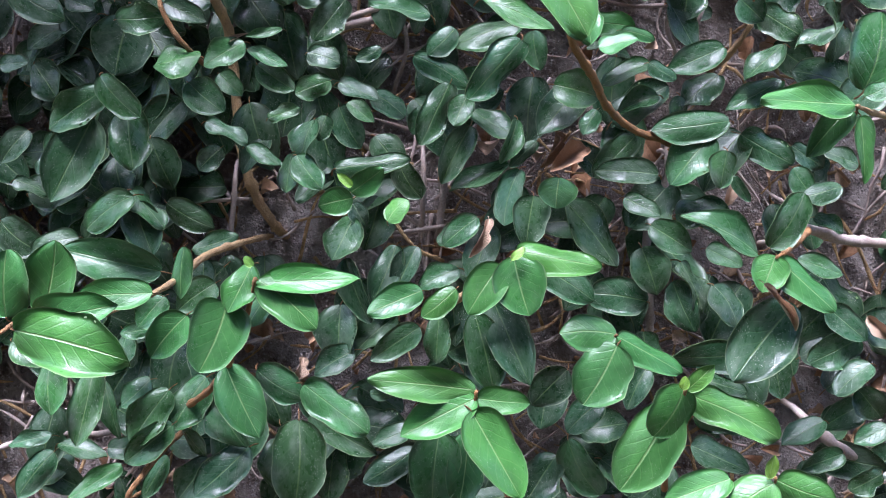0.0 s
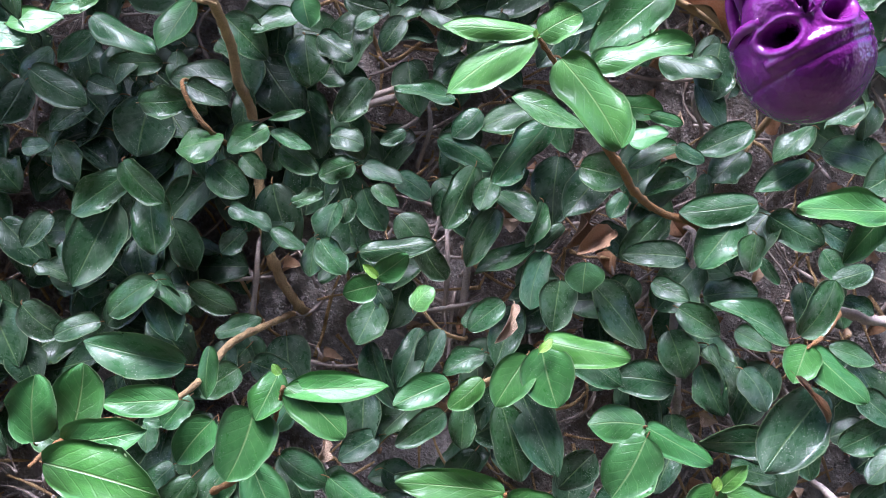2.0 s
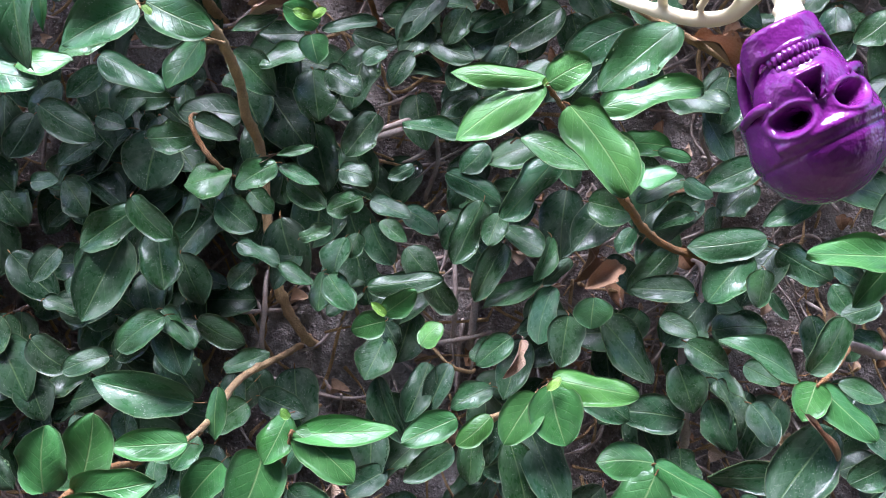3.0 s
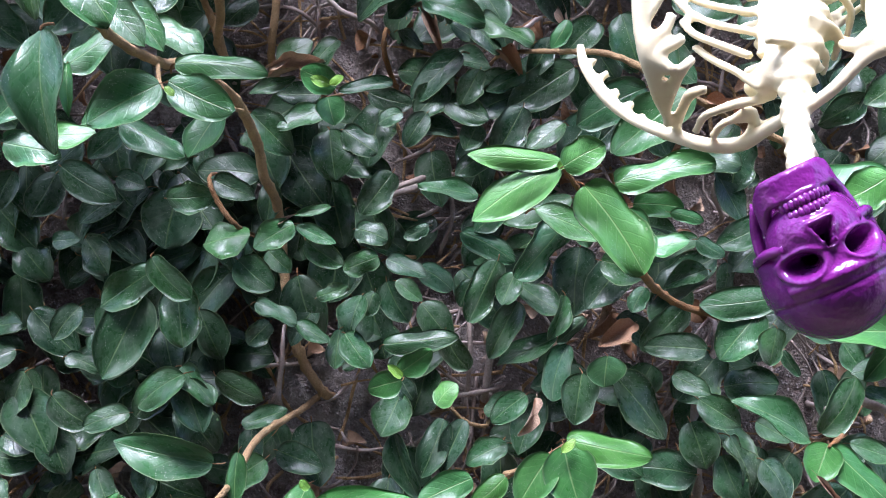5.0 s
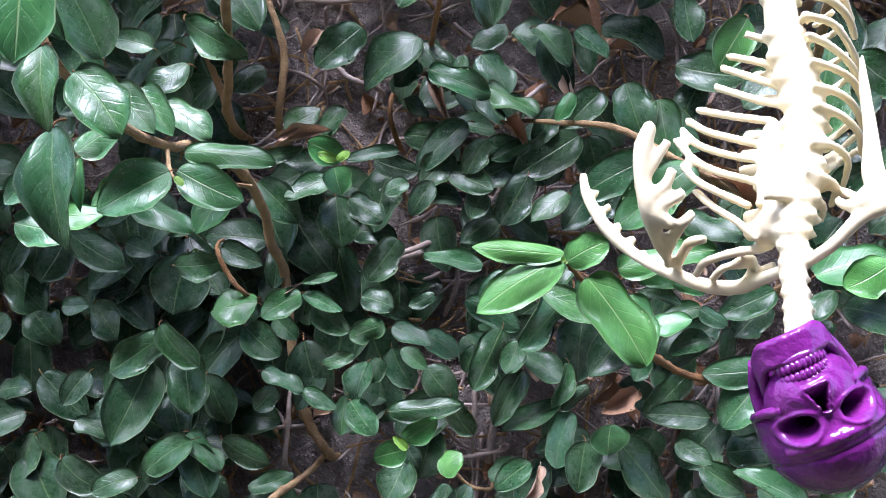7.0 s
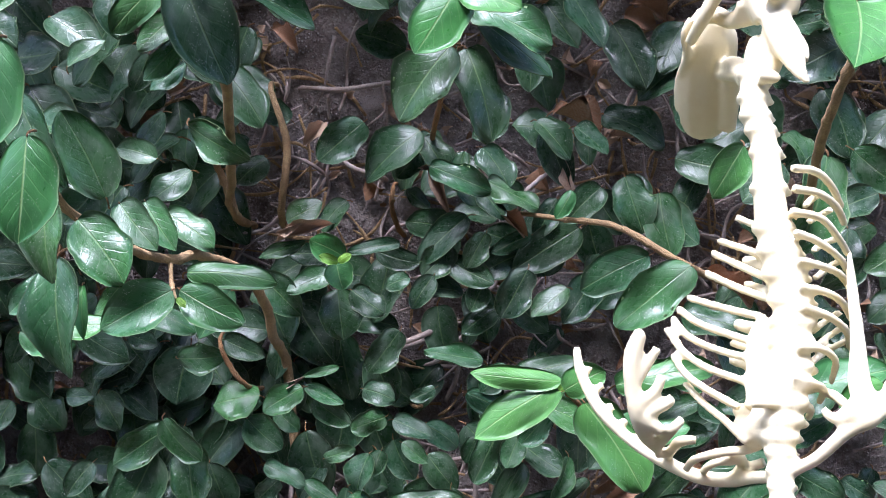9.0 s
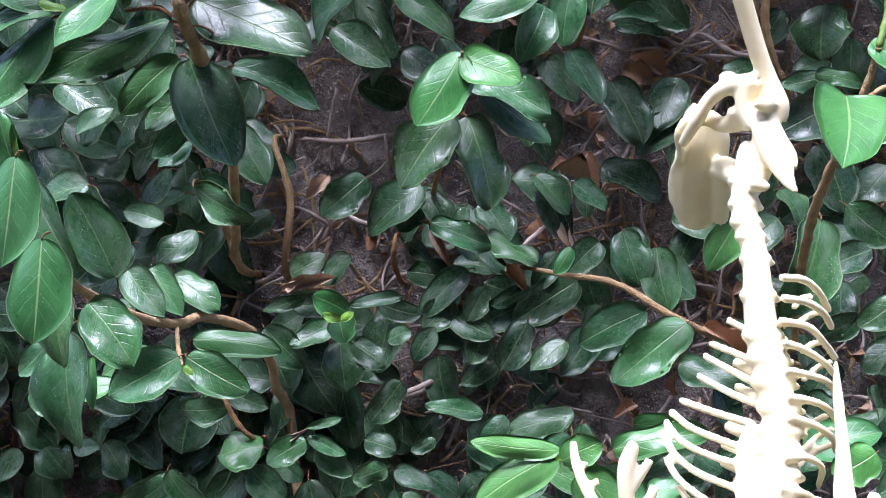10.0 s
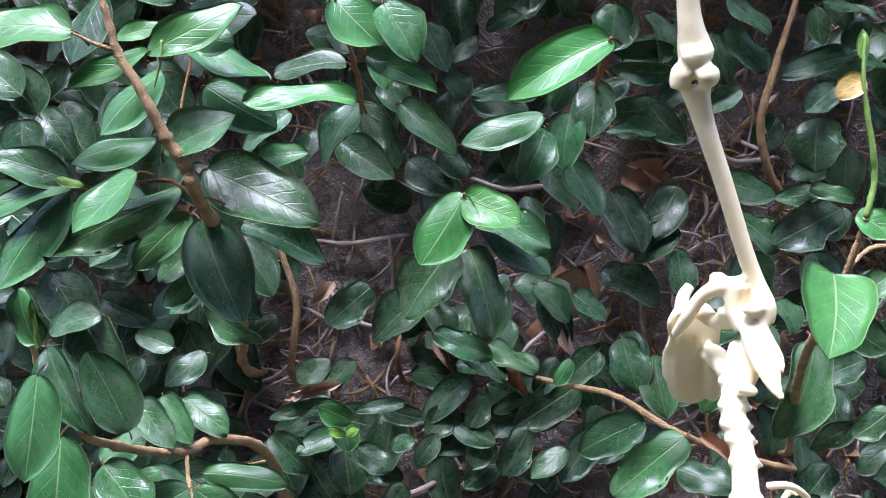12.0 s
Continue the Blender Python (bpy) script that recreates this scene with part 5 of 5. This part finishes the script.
def skull(bm, place):
    """Hollow skull, crown to +z, face to -y, put into place by its pose."""
    brain, cheek = ((0, 0.003, 0.008), (0.0262, 0.031, 0.0265)), ((0, -0.009, -0.010), (0.0185, 0.0195, 0.0165))

    def reach(way, centre, radii):
        a = Vector([w / r for w, r in zip(way, radii)])
        c = Vector([-q / r for q, r in zip(centre, radii)])
        k = a.dot(c)
        root = k * k - a.dot(a) * (c.dot(c) - 1)
        return (-k + math.sqrt(root)) / a.dot(a) if root > 0 else 0.0

    holes = ((0.0112, 0.0, 0.0064, 0.0046), (-0.0112, 0.0, 0.0064, 0.0046), (0.0, -0.0075, 0.0042, 0.0048))
    rows, cols = 130, 180
    grid, gone = [], set()
    for j in range(rows + 1):
        th = math.pi * j / rows
        line = []
        for i in range(cols):
            ph = 2 * math.pi * i / cols
            way = Vector((math.sin(th) * math.sin(ph), -math.sin(th) * math.cos(ph), math.cos(th)))
            r = max(reach(way, *brain), reach(way, *cheek))
            p = way * r
            if p.y < 0:
                q = p.copy()
                for hx, hz, hw, hh in holes:
                    e = math.hypot((q.x - hx) / hw, (q.z - hz) / hh)
                    if hz < -0.005:
                        taper = max(0.12, 0.2 + 0.8 * (hz + hh - q.z) / (2 * hh))
                        e = max(abs(q.x) / (hw * min(taper, 1.0)), abs(q.z - hz) / hh)
                    if e < 0.78:
                        gone.add((j, i))
                    deep = min(1.0, max(0.0, (1.04 - e) / 0.3))
                    p -= way * (0.011 * deep * deep * (3 - 2 * deep))
                    p += way * (0.0015 * math.exp(-((e - 1.22) / 0.2) ** 2))
                p += way * 0.0018 * math.exp(-((p.z - 0.0075) / 0.0022) ** 2) * (abs(p.x) < 0.02)
                p += Vector((0, -0.0022, 0)) * math.exp(-((p.x / 0.003) ** 2 + ((p.z + 0.003) / 0.003) ** 2))
            p -= way * 0.0009 * math.exp(-((p.z - 0.0135) / 0.0008) ** 2)
            side = abs(p.x)
            if p.z < 0.004 and side > 0.014 and -0.02 < p.y < 0.006:
                p.x *= 1 + 0.10 * math.exp(-((p.z + 0.006) / 0.004) ** 2)
            line.append(p)
        grid.append(line)
    for shell, flip in ((1.0, False), (0.9, True)):
        vs = [[bm.verts.new(place @ (p * shell)) for p in line] for line in grid]
        for j in range(rows):
            for i in range(cols):
                i2 = (i + 1) % cols
                if (j, i) in gone or (j < 1) or (j > rows - 2):
                    continue
                q = (vs[j][i], vs[j + 1][i], vs[j + 1][i2], vs[j][i2])
                f = bm.faces.new(q[::-1] if flip else q)
                f.material_index = 1
        for j in (1, rows - 1):
            f = bm.faces.new(vs[j] if (j == 1) != flip else vs[j][::-1])
            f.material_index = 1
    # teeth and jaw
    for row, z, reach_out in ((0, -0.0186, 0.0262), (1, -0.0228, 0.0258)):
        for k in range(-5, 6):
            g = k * 0.155
            c = Vector((math.sin(g) * 0.0125, -0.008 - math.cos(g) * (reach_out - 0.0085), z))
            ball(bm, place @ c, (0.0016, 0.0018, 0.0023), 1, place.to_3x3().to_4x4())
        for s, e in ((-0.9, 0.9),):
            arc = []
            for n in range(13):
                g = s + (e - s) * n / 12
                c = place @ Vector((math.sin(g) * 0.0122, -0.008 - math.cos(g) * (reach_out - 0.0098), z + (0.0022 if row == 0 else -0.0025)))
                arc.append(np.array((*c, 0.0024)))
            tube(bm, arc, 8, mat=1)
    ball(bm, place @ Vector((0, -0.006, -0.021)), (0.0118, 0.0155, 0.0105), 1, place.to_3x3().to_4x4())
    walls = []
    for w in (0.0021, -0.0021):
        rows_made = []
        for n in range(11):
            r, z = 0.0150 - 0.0001 * n, -0.0242 - 0.00115 * n
            thick = w * (0.35 if n in (0, 10) else 1.0)
            line = []
            for k in range(25):
                g = -1.75 + 3.5 * k / 24
                lift = max(0, abs(g) - 0.95) * (0.016 - 0.0005 * n)
                line.append(bm.verts.new(place @ Vector((math.sin(g) * (r + thick + 0.0005), -0.0085 - math.cos(g) * (r + thick), z + lift))))
            rows_made.append(line)
        walls.append(rows_made)
    out, back = walls
    for n in range(10):
        for k in range(24):
            bm.faces.new((out[n][k], out[n + 1][k], out[n + 1][k + 1], out[n][k + 1])).material_index = 1
            bm.faces.new((back[n][k], back[n][k + 1], back[n + 1][k + 1], back[n + 1][k])).material_index = 1
        for k in (0, 24):
            q = (out[n][k], back[n][k], back[n + 1][k], out[n + 1][k])
            bm.faces.new(q if k == 0 else q[::-1]).material_index = 1
    for n in (0, 10):
        for k in range(24):
            q = (out[n][k], out[n][k + 1], back[n][k + 1], back[n][k])
            bm.faces.new(q if n == 0 else q[::-1]).material_index = 1
    for s in (1, -1):
        c = [place @ Vector(v) for v in ((s * 0.0148, -0.007, -0.029), (s * 0.0185, -0.002, -0.018), (s * 0.0212, 0.0, -0.004))]
        tube(bm, smooth_path([(*q, w) for q, w in zip(c, (0.0022, 0.0026, 0.0022))], 5), 8, mat=1, flat=0.8)
        c = [place @ Vector(v) for v in ((s * 0.0140, -0.019, -0.0085), (s * 0.0208, -0.012, -0.009), (s * 0.0235, -0.001, -0.007))]
        tube(bm, smooth_path([(*q, w) for q, w in zip(c, (0.0026, 0.0022, 0.0024))], 5), 8, mat=1)


def fused(bm):
    """The bones melted into one moulded piece."""
    ob = new("bones", mesh_of("bones", bm))
    melt = ob.modifiers.new("melt", "REMESH")
    melt.mode, melt.voxel_size = "VOXEL", 0.0014
    soft = ob.modifiers.new("soft", "SMOOTH")
    soft.factor, soft.iterations = 0.5, 3
    me = bpy.data.meshes.new_from_object(ob.evaluated_get(bpy.context.evaluated_depsgraph_get()))
    raw = ob.data
    bpy.data.objects.remove(ob)
    bpy.data.meshes.remove(raw)
    made = bmesh.new()
    made.from_mesh(me)
    bpy.data.meshes.remove(me)
    return made


def toy_skeleton():
    bm = bmesh.new()
    spine(bm, 24, (.113, .423, 1.295, 0.0066), (.114, .428, 1.305, 0.0069), (.114, .433, 1.318, 0.0067), (.115, .438, 1.330, 0.0073), (.117, .443, 1.343, 0.0103), (.121, .449, 1.358, 0.0117), (.125, .456, 1.374, 0.0116), (.128, .463, 1.392, 0.0113), (.126, .473, 1.415, 0.0115), (.124, .482, 1.438, 0.0107), (.125, .497, 1.473, 0.0088), (.122, .504, 1.491, 0.0090), (.124, .512, 1.511, 0.0094))
    bone(bm, (.102, .451, 1.337, 0.0050), (.110, .446, 1.341, 0.0094), (.117, .446, 1.350, 0.0114), (.122, .453, 1.366, 0.0110), flat=0.5)
    bone(bm, (.113, .506, 1.438, 0.0021), (.123, .495, 1.432, 0.0022), (.130, .484, 1.428, 0.0023))
    bone(bm, (.103, .501, 1.426, 0.0021), (.115, .490, 1.421, 0.0022), (.127, .479, 1.415, 0.0023))
    bone(bm, (.099, .499, 1.420, 0.0021), (.111, .487, 1.413, 0.0022), (.125, .475, 1.405, 0.0023))
    bone(bm, (.095, .495, 1.410, 0.0021), (.110, .482, 1.402, 0.0022), (.125, .471, 1.396, 0.0022))
    bone(bm, (.085, .490, 1.398, 0.0021), (.101, .479, 1.393, 0.0022), (.117, .468, 1.389, 0.0022))
    bone(bm, (.080, .488, 1.393, 0.0021), (.088, .479, 1.386, 0.0021), (.101, .471, 1.381, 0.0022), (.117, .463, 1.376, 0.0022))
    bone(bm, (.077, .486, 1.388, 0.0021), (.084, .476, 1.379, 0.0021), (.098, .467, 1.373, 0.0021), (.116, .460, 1.369, 0.0022))
    bone(bm, (.074, .484, 1.383, 0.0020), (.080, .474, 1.373, 0.0021), (.089, .465, 1.366, 0.0021), (.106, .456, 1.360, 0.0022))
    bone(bm, (.076, .479, 1.371, 0.0020), (.080, .470, 1.363, 0.0021), (.087, .461, 1.357, 0.0021), (.101, .452, 1.349, 0.0022))
    bone(bm, (.081, .474, 1.358, 0.0020), (.087, .464, 1.350, 0.0020), (.095, .455, 1.343, 0.0021), (.103, .446, 1.334, 0.0021))
    bone(bm, (.117, .503, 1.416, 0.0031), (.122, .488, 1.413, 0.0038), (.127, .475, 1.410, 0.0037), flat=0.6)
    bone(bm, (.116, .498, 1.404, 0.0027), (.121, .483, 1.401, 0.0032), (.126, .470, 1.399, 0.0031), flat=0.6)
    bone(bm, (.109, .490, 1.385, 0.0030), (.116, .476, 1.383, 0.0037), (.124, .463, 1.382, 0.0036), flat=0.6)
    bone(bm, (.106, .487, 1.376, 0.0024), (.114, .473, 1.375, 0.0029), (.123, .460, 1.375, 0.0028), flat=0.6)
    bone(bm, (.105, .483, 1.368, 0.0028), (.113, .469, 1.367, 0.0034), (.122, .457, 1.366, 0.0033), flat=0.6)
    bone(bm, (.112, .480, 1.360, 0.0036), (.116, .466, 1.359, 0.0044), (.121, .453, 1.358, 0.0043), flat=0.6)
    bone(bm, (.105, .474, 1.345, 0.0036), (.112, .461, 1.346, 0.0043), (.118, .449, 1.347, 0.0042), flat=0.6)
    bone(bm, (.105, .471, 1.338, 0.0042), (.111, .457, 1.339, 0.0051), (.117, .446, 1.339, 0.0049), flat=0.6)
    bone(bm, (.133, .479, 1.460, 0.0024), (.146, .485, 1.459, 0.0023), (.156, .493, 1.453, 0.0022), (.165, .504, 1.443, 0.0021))
    bone(bm, (.132, .475, 1.450, 0.0024), (.146, .480, 1.448, 0.0023), (.157, .488, 1.442, 0.0022), (.165, .500, 1.434, 0.0021))
    bone(bm, (.130, .471, 1.439, 0.0024), (.145, .475, 1.436, 0.0022), (.155, .482, 1.428, 0.0021), (.165, .495, 1.419, 0.0021))
    bone(bm, (.130, .466, 1.429, 0.0023), (.142, .471, 1.425, 0.0022), (.154, .478, 1.418, 0.0021), (.164, .491, 1.410, 0.0020))
    bone(bm, (.130, .461, 1.416, 0.0023), (.143, .466, 1.413, 0.0022), (.154, .474, 1.409, 0.0021), (.164, .487, 1.401, 0.0020))
    bone(bm, (.129, .456, 1.404, 0.0023), (.143, .461, 1.401, 0.0022), (.153, .469, 1.396, 0.0021), (.162, .481, 1.387, 0.0020))
    bone(bm, (.129, .452, 1.395, 0.0023), (.143, .457, 1.390, 0.0022), (.153, .464, 1.383, 0.0021), (.159, .476, 1.374, 0.0020))
    bone(bm, (.125, .445, 1.377, 0.0022), (.137, .451, 1.376, 0.0021), (.146, .458, 1.370, 0.0020), (.148, .470, 1.359, 0.0019))
    bone(bm, (.121, .440, 1.364, 0.0022), (.132, .445, 1.361, 0.0021), (.139, .453, 1.357, 0.0020), (.141, .466, 1.350, 0.0019))
    bone(bm, (.102, .435, 1.353, 0.0022), (.120, .441, 1.352, 0.0021), (.132, .450, 1.349, 0.0020), (.135, .463, 1.343, 0.0019))
    bone(bm, (.150, .515, 1.444, 0.0020), (.157, .523, 1.449, 0.0020), (.158, .511, 1.450, 0.0020))
    bone(bm, (.151, .511, 1.436, 0.0020), (.160, .519, 1.440, 0.0020), (.161, .508, 1.442, 0.0020))
    bone(bm, (.151, .505, 1.421, 0.0020), (.159, .513, 1.425, 0.0020), (.162, .502, 1.427, 0.0019))
    bone(bm, (.150, .500, 1.407, 0.0019), (.160, .508, 1.413, 0.0020), (.164, .498, 1.417, 0.0019))
    bone(bm, (.145, .489, 1.381, 0.0019), (.154, .497, 1.386, 0.0019), (.158, .487, 1.391, 0.0019))
    bone(bm, (.144, .485, 1.373, 0.0019), (.155, .494, 1.379, 0.0019), (.160, .484, 1.385, 0.0019))
    bone(bm, (.140, .482, 1.365, 0.0019), (.153, .491, 1.372, 0.0019), (.160, .482, 1.378, 0.0019))
    bone(bm, (.035, .529, 1.370, 0.0024), (.036, .520, 1.359, 0.0029), (.041, .510, 1.347, 0.0034), (.047, .505, 1.338, 0.0034), (.055, .500, 1.330, 0.0031), (.065, .490, 1.323, 0.0033), (.077, .482, 1.317, 0.0035), (.089, .476, 1.313, 0.0037), (.101, .470, 1.313, 0.0037), (.107, .456, 1.317, 0.0033), (.112, .437, 1.321, 0.0029))
    bone(bm, (.037, .518, 1.359, 0.0023), (.039, .518, 1.360, 0.0020), (.042, .518, 1.360, 0.0020))
    bone(bm, (.042, .511, 1.349, 0.0024), (.044, .511, 1.351, 0.0021), (.047, .511, 1.353, 0.0021))
    bone(bm, (.047, .505, 1.340, 0.0025), (.049, .505, 1.342, 0.0023), (.051, .505, 1.343, 0.0023))
    bone(bm, (.053, .500, 1.334, 0.0025), (.055, .500, 1.335, 0.0022), (.057, .500, 1.337, 0.0022))
    bone(bm, (.059, .495, 1.328, 0.0019), (.060, .495, 1.329, 0.0017), (.062, .495, 1.330, 0.0017))
    bone(bm, (.056, .438, 1.384, 0.0027), (.054, .438, 1.382, 0.0034), (.051, .438, 1.373, 0.0042), (.051, .438, 1.360, 0.0039), (.053, .438, 1.347, 0.0037), (.056, .444, 1.338, 0.0025), (.062, .461, 1.331, 0.0021), (.071, .477, 1.324, 0.0024))
    bone(bm, (.062, .438, 1.377, 0.0022), (.057, .438, 1.369, 0.0025), (.053, .438, 1.363, 0.0029))
    bone(bm, (.064, .438, 1.365, 0.0025), (.061, .438, 1.358, 0.0027), (.055, .438, 1.353, 0.0034))
    bone(bm, (.069, .438, 1.355, 0.0025), (.065, .438, 1.352, 0.0029), (.058, .438, 1.348, 0.0032), (.058, .441, 1.339, 0.0022), (.065, .464, 1.329, 0.0021), (.070, .478, 1.323, 0.0021))
    bone(bm, (.073, .438, 1.346, 0.0023), (.068, .438, 1.341, 0.0027), (.066, .450, 1.335, 0.0030), (.067, .467, 1.328, 0.0021), (.069, .478, 1.323, 0.0021))
    bone(bm, (.081, .450, 1.335, 0.0023), (.075, .456, 1.333, 0.0028), (.074, .470, 1.327, 0.0024), (.074, .483, 1.321, 0.0024))
    bone(bm, (.064, .438, 1.340, 0.0029), (.059, .438, 1.344, 0.0029), (.054, .438, 1.346, 0.0032))
    bone(bm, (.112, .452, 1.332, 0.0015), (.104, .452, 1.330, 0.0023), (.096, .454, 1.329, 0.0025), (.089, .457, 1.327, 0.0023), (.082, .460, 1.324, 0.0021), (.080, .468, 1.318, 0.0021))
    bone(bm, (.100, .461, 1.323, 0.0021), (.092, .464, 1.322, 0.0021), (.088, .471, 1.316, 0.0021))
    bone(bm, (.096, .461, 1.324, 0.0021), (.102, .459, 1.326, 0.0028), (.105, .464, 1.322, 0.0026), (.104, .472, 1.315, 0.0024))
    bone(bm, (.115, .462, 1.323, 0.0026), (.108, .467, 1.319, 0.0026), (.104, .473, 1.314, 0.0024))
    bone(bm, (.142, .455, 1.356, 0.0025), (.145, .448, 1.353, 0.0025), (.148, .440, 1.348, 0.0022))
    bone(bm, (.118, .436, 1.323, 0.0030), (.128, .428, 1.331, 0.0029), (.139, .424, 1.343, 0.0034), (.150, .425, 1.349, 0.0044), (.160, .430, 1.358, 0.0039))
    bone(bm, (.132, .433, 1.351, 0.0020), (.135, .427, 1.348, 0.0027), (.141, .425, 1.350, 0.0049), (.148, .429, 1.356, 0.0054), (.148, .434, 1.363, 0.0050), (.152, .447, 1.382, 0.0033), (.155, .462, 1.404, 0.0026), (.157, .470, 1.420, 0.0013))
    bone(bm, (.148, .428, 1.351, 0.0034), (.154, .426, 1.351, 0.0037), (.162, .434, 1.363, 0.0030))
    bone(bm, (.117, .467, 1.386, 0.0062), (.115, .463, 1.376, 0.0082), (.113, .457, 1.362, 0.0084), (.111, .451, 1.348, 0.0080), flat=0.4)
    # pelvis
    bone(bm, (.116, .590, 1.564, 0.0037), (.111, .588, 1.557, 0.0044), (.108, .580, 1.546, 0.0050), flat=0.6)
    bone(bm, (.119, .575, 1.527, 0.0014), (.122, .553, 1.525, 0.0044), (.125, .540, 1.519, 0.0063), (.126, .528, 1.510, 0.0065), flat=0.6)
    bone(bm, (.129, .522, 1.531, 0.0051), (.126, .516, 1.522, 0.0061), (.125, .512, 1.513, 0.0063), flat=0.7)
    bone(bm, (.122, .520, 1.550, 0.0048), (.120, .525, 1.545, 0.0042), (.115, .535, 1.544, 0.0043), flat=0.6)
    bone(bm, (.123, .560, 1.524, 0.0039), (.127, .575, 1.512, 0.0056), (.129, .590, 1.494, 0.0051), flat=0.5)
    bone(bm, (.115, .524, 1.566, 0.0045), (.119, .522, 1.567, 0.0048), (.124, .517, 1.557, 0.0042), flat=0.6)
    bone(bm, (.115, .555, 1.551, 0.0064), (.114, .562, 1.542, 0.0149), (.114, .573, 1.528, 0.0164), (.116, .585, 1.513, 0.0178), (.118, .596, 1.499, 0.0150), (.120, .600, 1.492, 0.0076), flat=0.28)
    bone(bm, (.100, .548, 1.549, 0.0028), (.097, .552, 1.541, 0.0029), (.100, .562, 1.531, 0.0026), (.099, .575, 1.524, 0.0026), (.099, .583, 1.516, 0.0027), (.101, .592, 1.506, 0.0027))
    bone(bm, (.098, .545, 1.535, 0.0031), (.103, .532, 1.546, 0.0040), (.109, .526, 1.557, 0.0042), (.118, .520, 1.563, 0.0051), (.131, .515, 1.564, 0.0059))
    bone(bm, (.102, .545, 1.549, 0.0050), (.111, .540, 1.549, 0.0050), (.118, .530, 1.543, 0.0043), (.129, .520, 1.544, 0.0048))
    bone(bm, (.127, .515, 1.564, 0.0062), (.126, .517, 1.551, 0.0057), (.131, .515, 1.541, 0.0071))
    bone(bm, (.135, .512, 1.550, 0.0050), (.135, .512, 1.533, 0.0074), (.132, .511, 1.517, 0.0065), (.126, .510, 1.508, 0.0071))
    bone(bm, (.114, .590, 1.526, 0.0014), (.120, .567, 1.522, 0.0033), (.123, .545, 1.518, 0.0050), (.126, .520, 1.513, 0.0066), flat=0.7)
    bone(bm, (.118, .568, 1.531, 0.0059), (.121, .580, 1.516, 0.0080), (.125, .592, 1.501, 0.0061), flat=0.4)
    bone(bm, (.134, .510, 1.540, 0.0077), (.138, .503, 1.526, 0.0087), (.141, .496, 1.512, 0.0049), (.145, .490, 1.502, 0.0011), flat=0.45)
    bone(bm, (.138, .512, 1.545, 0.0030), (.144, .512, 1.533, 0.0030), (.148, .508, 1.525, 0.0023), (.148, .503, 1.516, 0.0017))
    bone(bm, (.124, .500, 1.509, 0.0041), (.130, .498, 1.507, 0.0035), (.132, .498, 1.505, 0.0023))
    bone(bm, (.128, .505, 1.552, 0.0035), (.133, .505, 1.550, 0.0035), (.137, .508, 1.552, 0.0035))
    bone(bm, (.141, .515, 1.543, 0.0064), (.141, .515, 1.552, 0.0076), (.137, .515, 1.566, 0.0054), (.130, .512, 1.584, 0.0051), (.117, .503, 1.620, 0.0053), (.106, .495, 1.648, 0.0058), (.101, .491, 1.663, 0.0070), (.099, .489, 1.671, 0.0091))
    bone(bm, (.089, .485, 1.668, 0.0048), (.091, .483, 1.676, 0.0066), (.094, .482, 1.680, 0.0048))
    bone(bm, (.099, .482, 1.673, 0.0066), (.104, .481, 1.675, 0.0072), (.107, .482, 1.679, 0.0042))
    bone(bm, (.090, .481, 1.684, 0.0054), (.098, .480, 1.685, 0.0072), (.105, .482, 1.688, 0.0048))
    bone(bm, (.099, .485, 1.686, 0.0103), (.097, .483, 1.693, 0.0090), (.095, .480, 1.701, 0.0072), (.093, .477, 1.714, 0.0062), (.090, .468, 1.744, 0.0050), (.087, .458, 1.776, 0.0057))
    bone(bm, (.087, .458, 1.776, 0.0063), (.078, .436, 1.774, 0.0050), (.071, .406, 1.763, 0.0031), flat=0.6)
    bm = fused(bm)
    crown = Vector((0.42, -0.08, -0.90)).normalized()
    face = Vector((-0.10, -1.0, 0.0))
    face = (face - crown * face.dot(crown)).normalized()
    side = (-face).cross(crown)
    turn = Matrix((side, -face, crown)).transposed().to_4x4()
    skull(bm, Matrix.Translation((0.1205, 0.425, 1.2625)) @ turn @ Matrix.Scale(1.02, 4))
    ob = new("toy_skeleton", mesh_of("toy_skeleton", bm, IVORY, PURPLE))
    tagged(ob, "ivory plastic toy skeleton with glossy purple skull hung head down", "toy skeleton")


toy_skeleton()


def hanger():
    """Out of view above: the cord and the iron arm that carry the toy."""
    x, y, z = TOP
    bm = bmesh.new()
    tube(bm, [np.array((x, y, z - 0.004, 0.001)), np.array((x, y, 2.3, 0.001))], 6)
    tagged(new("hanging_cord", mesh_of("hanging_cord", bm, CORD)), "thin pale cord holding the toy by its ankle", "cord")
    bm = bmesh.new()
    tube(bm, smooth_path([(x, y - 0.01, 2.29, 0.004), (x, y, 2.302, 0.005), (x, 0.8, 2.32, 0.006), (x, FRONT + 0.03, 2.3, 0.007)], 6), 8)
    tagged(new("wall_hook", mesh_of("wall_hook", bm, IRON)), "dark iron hook arm fixed in the wall", "hook")


hanger()
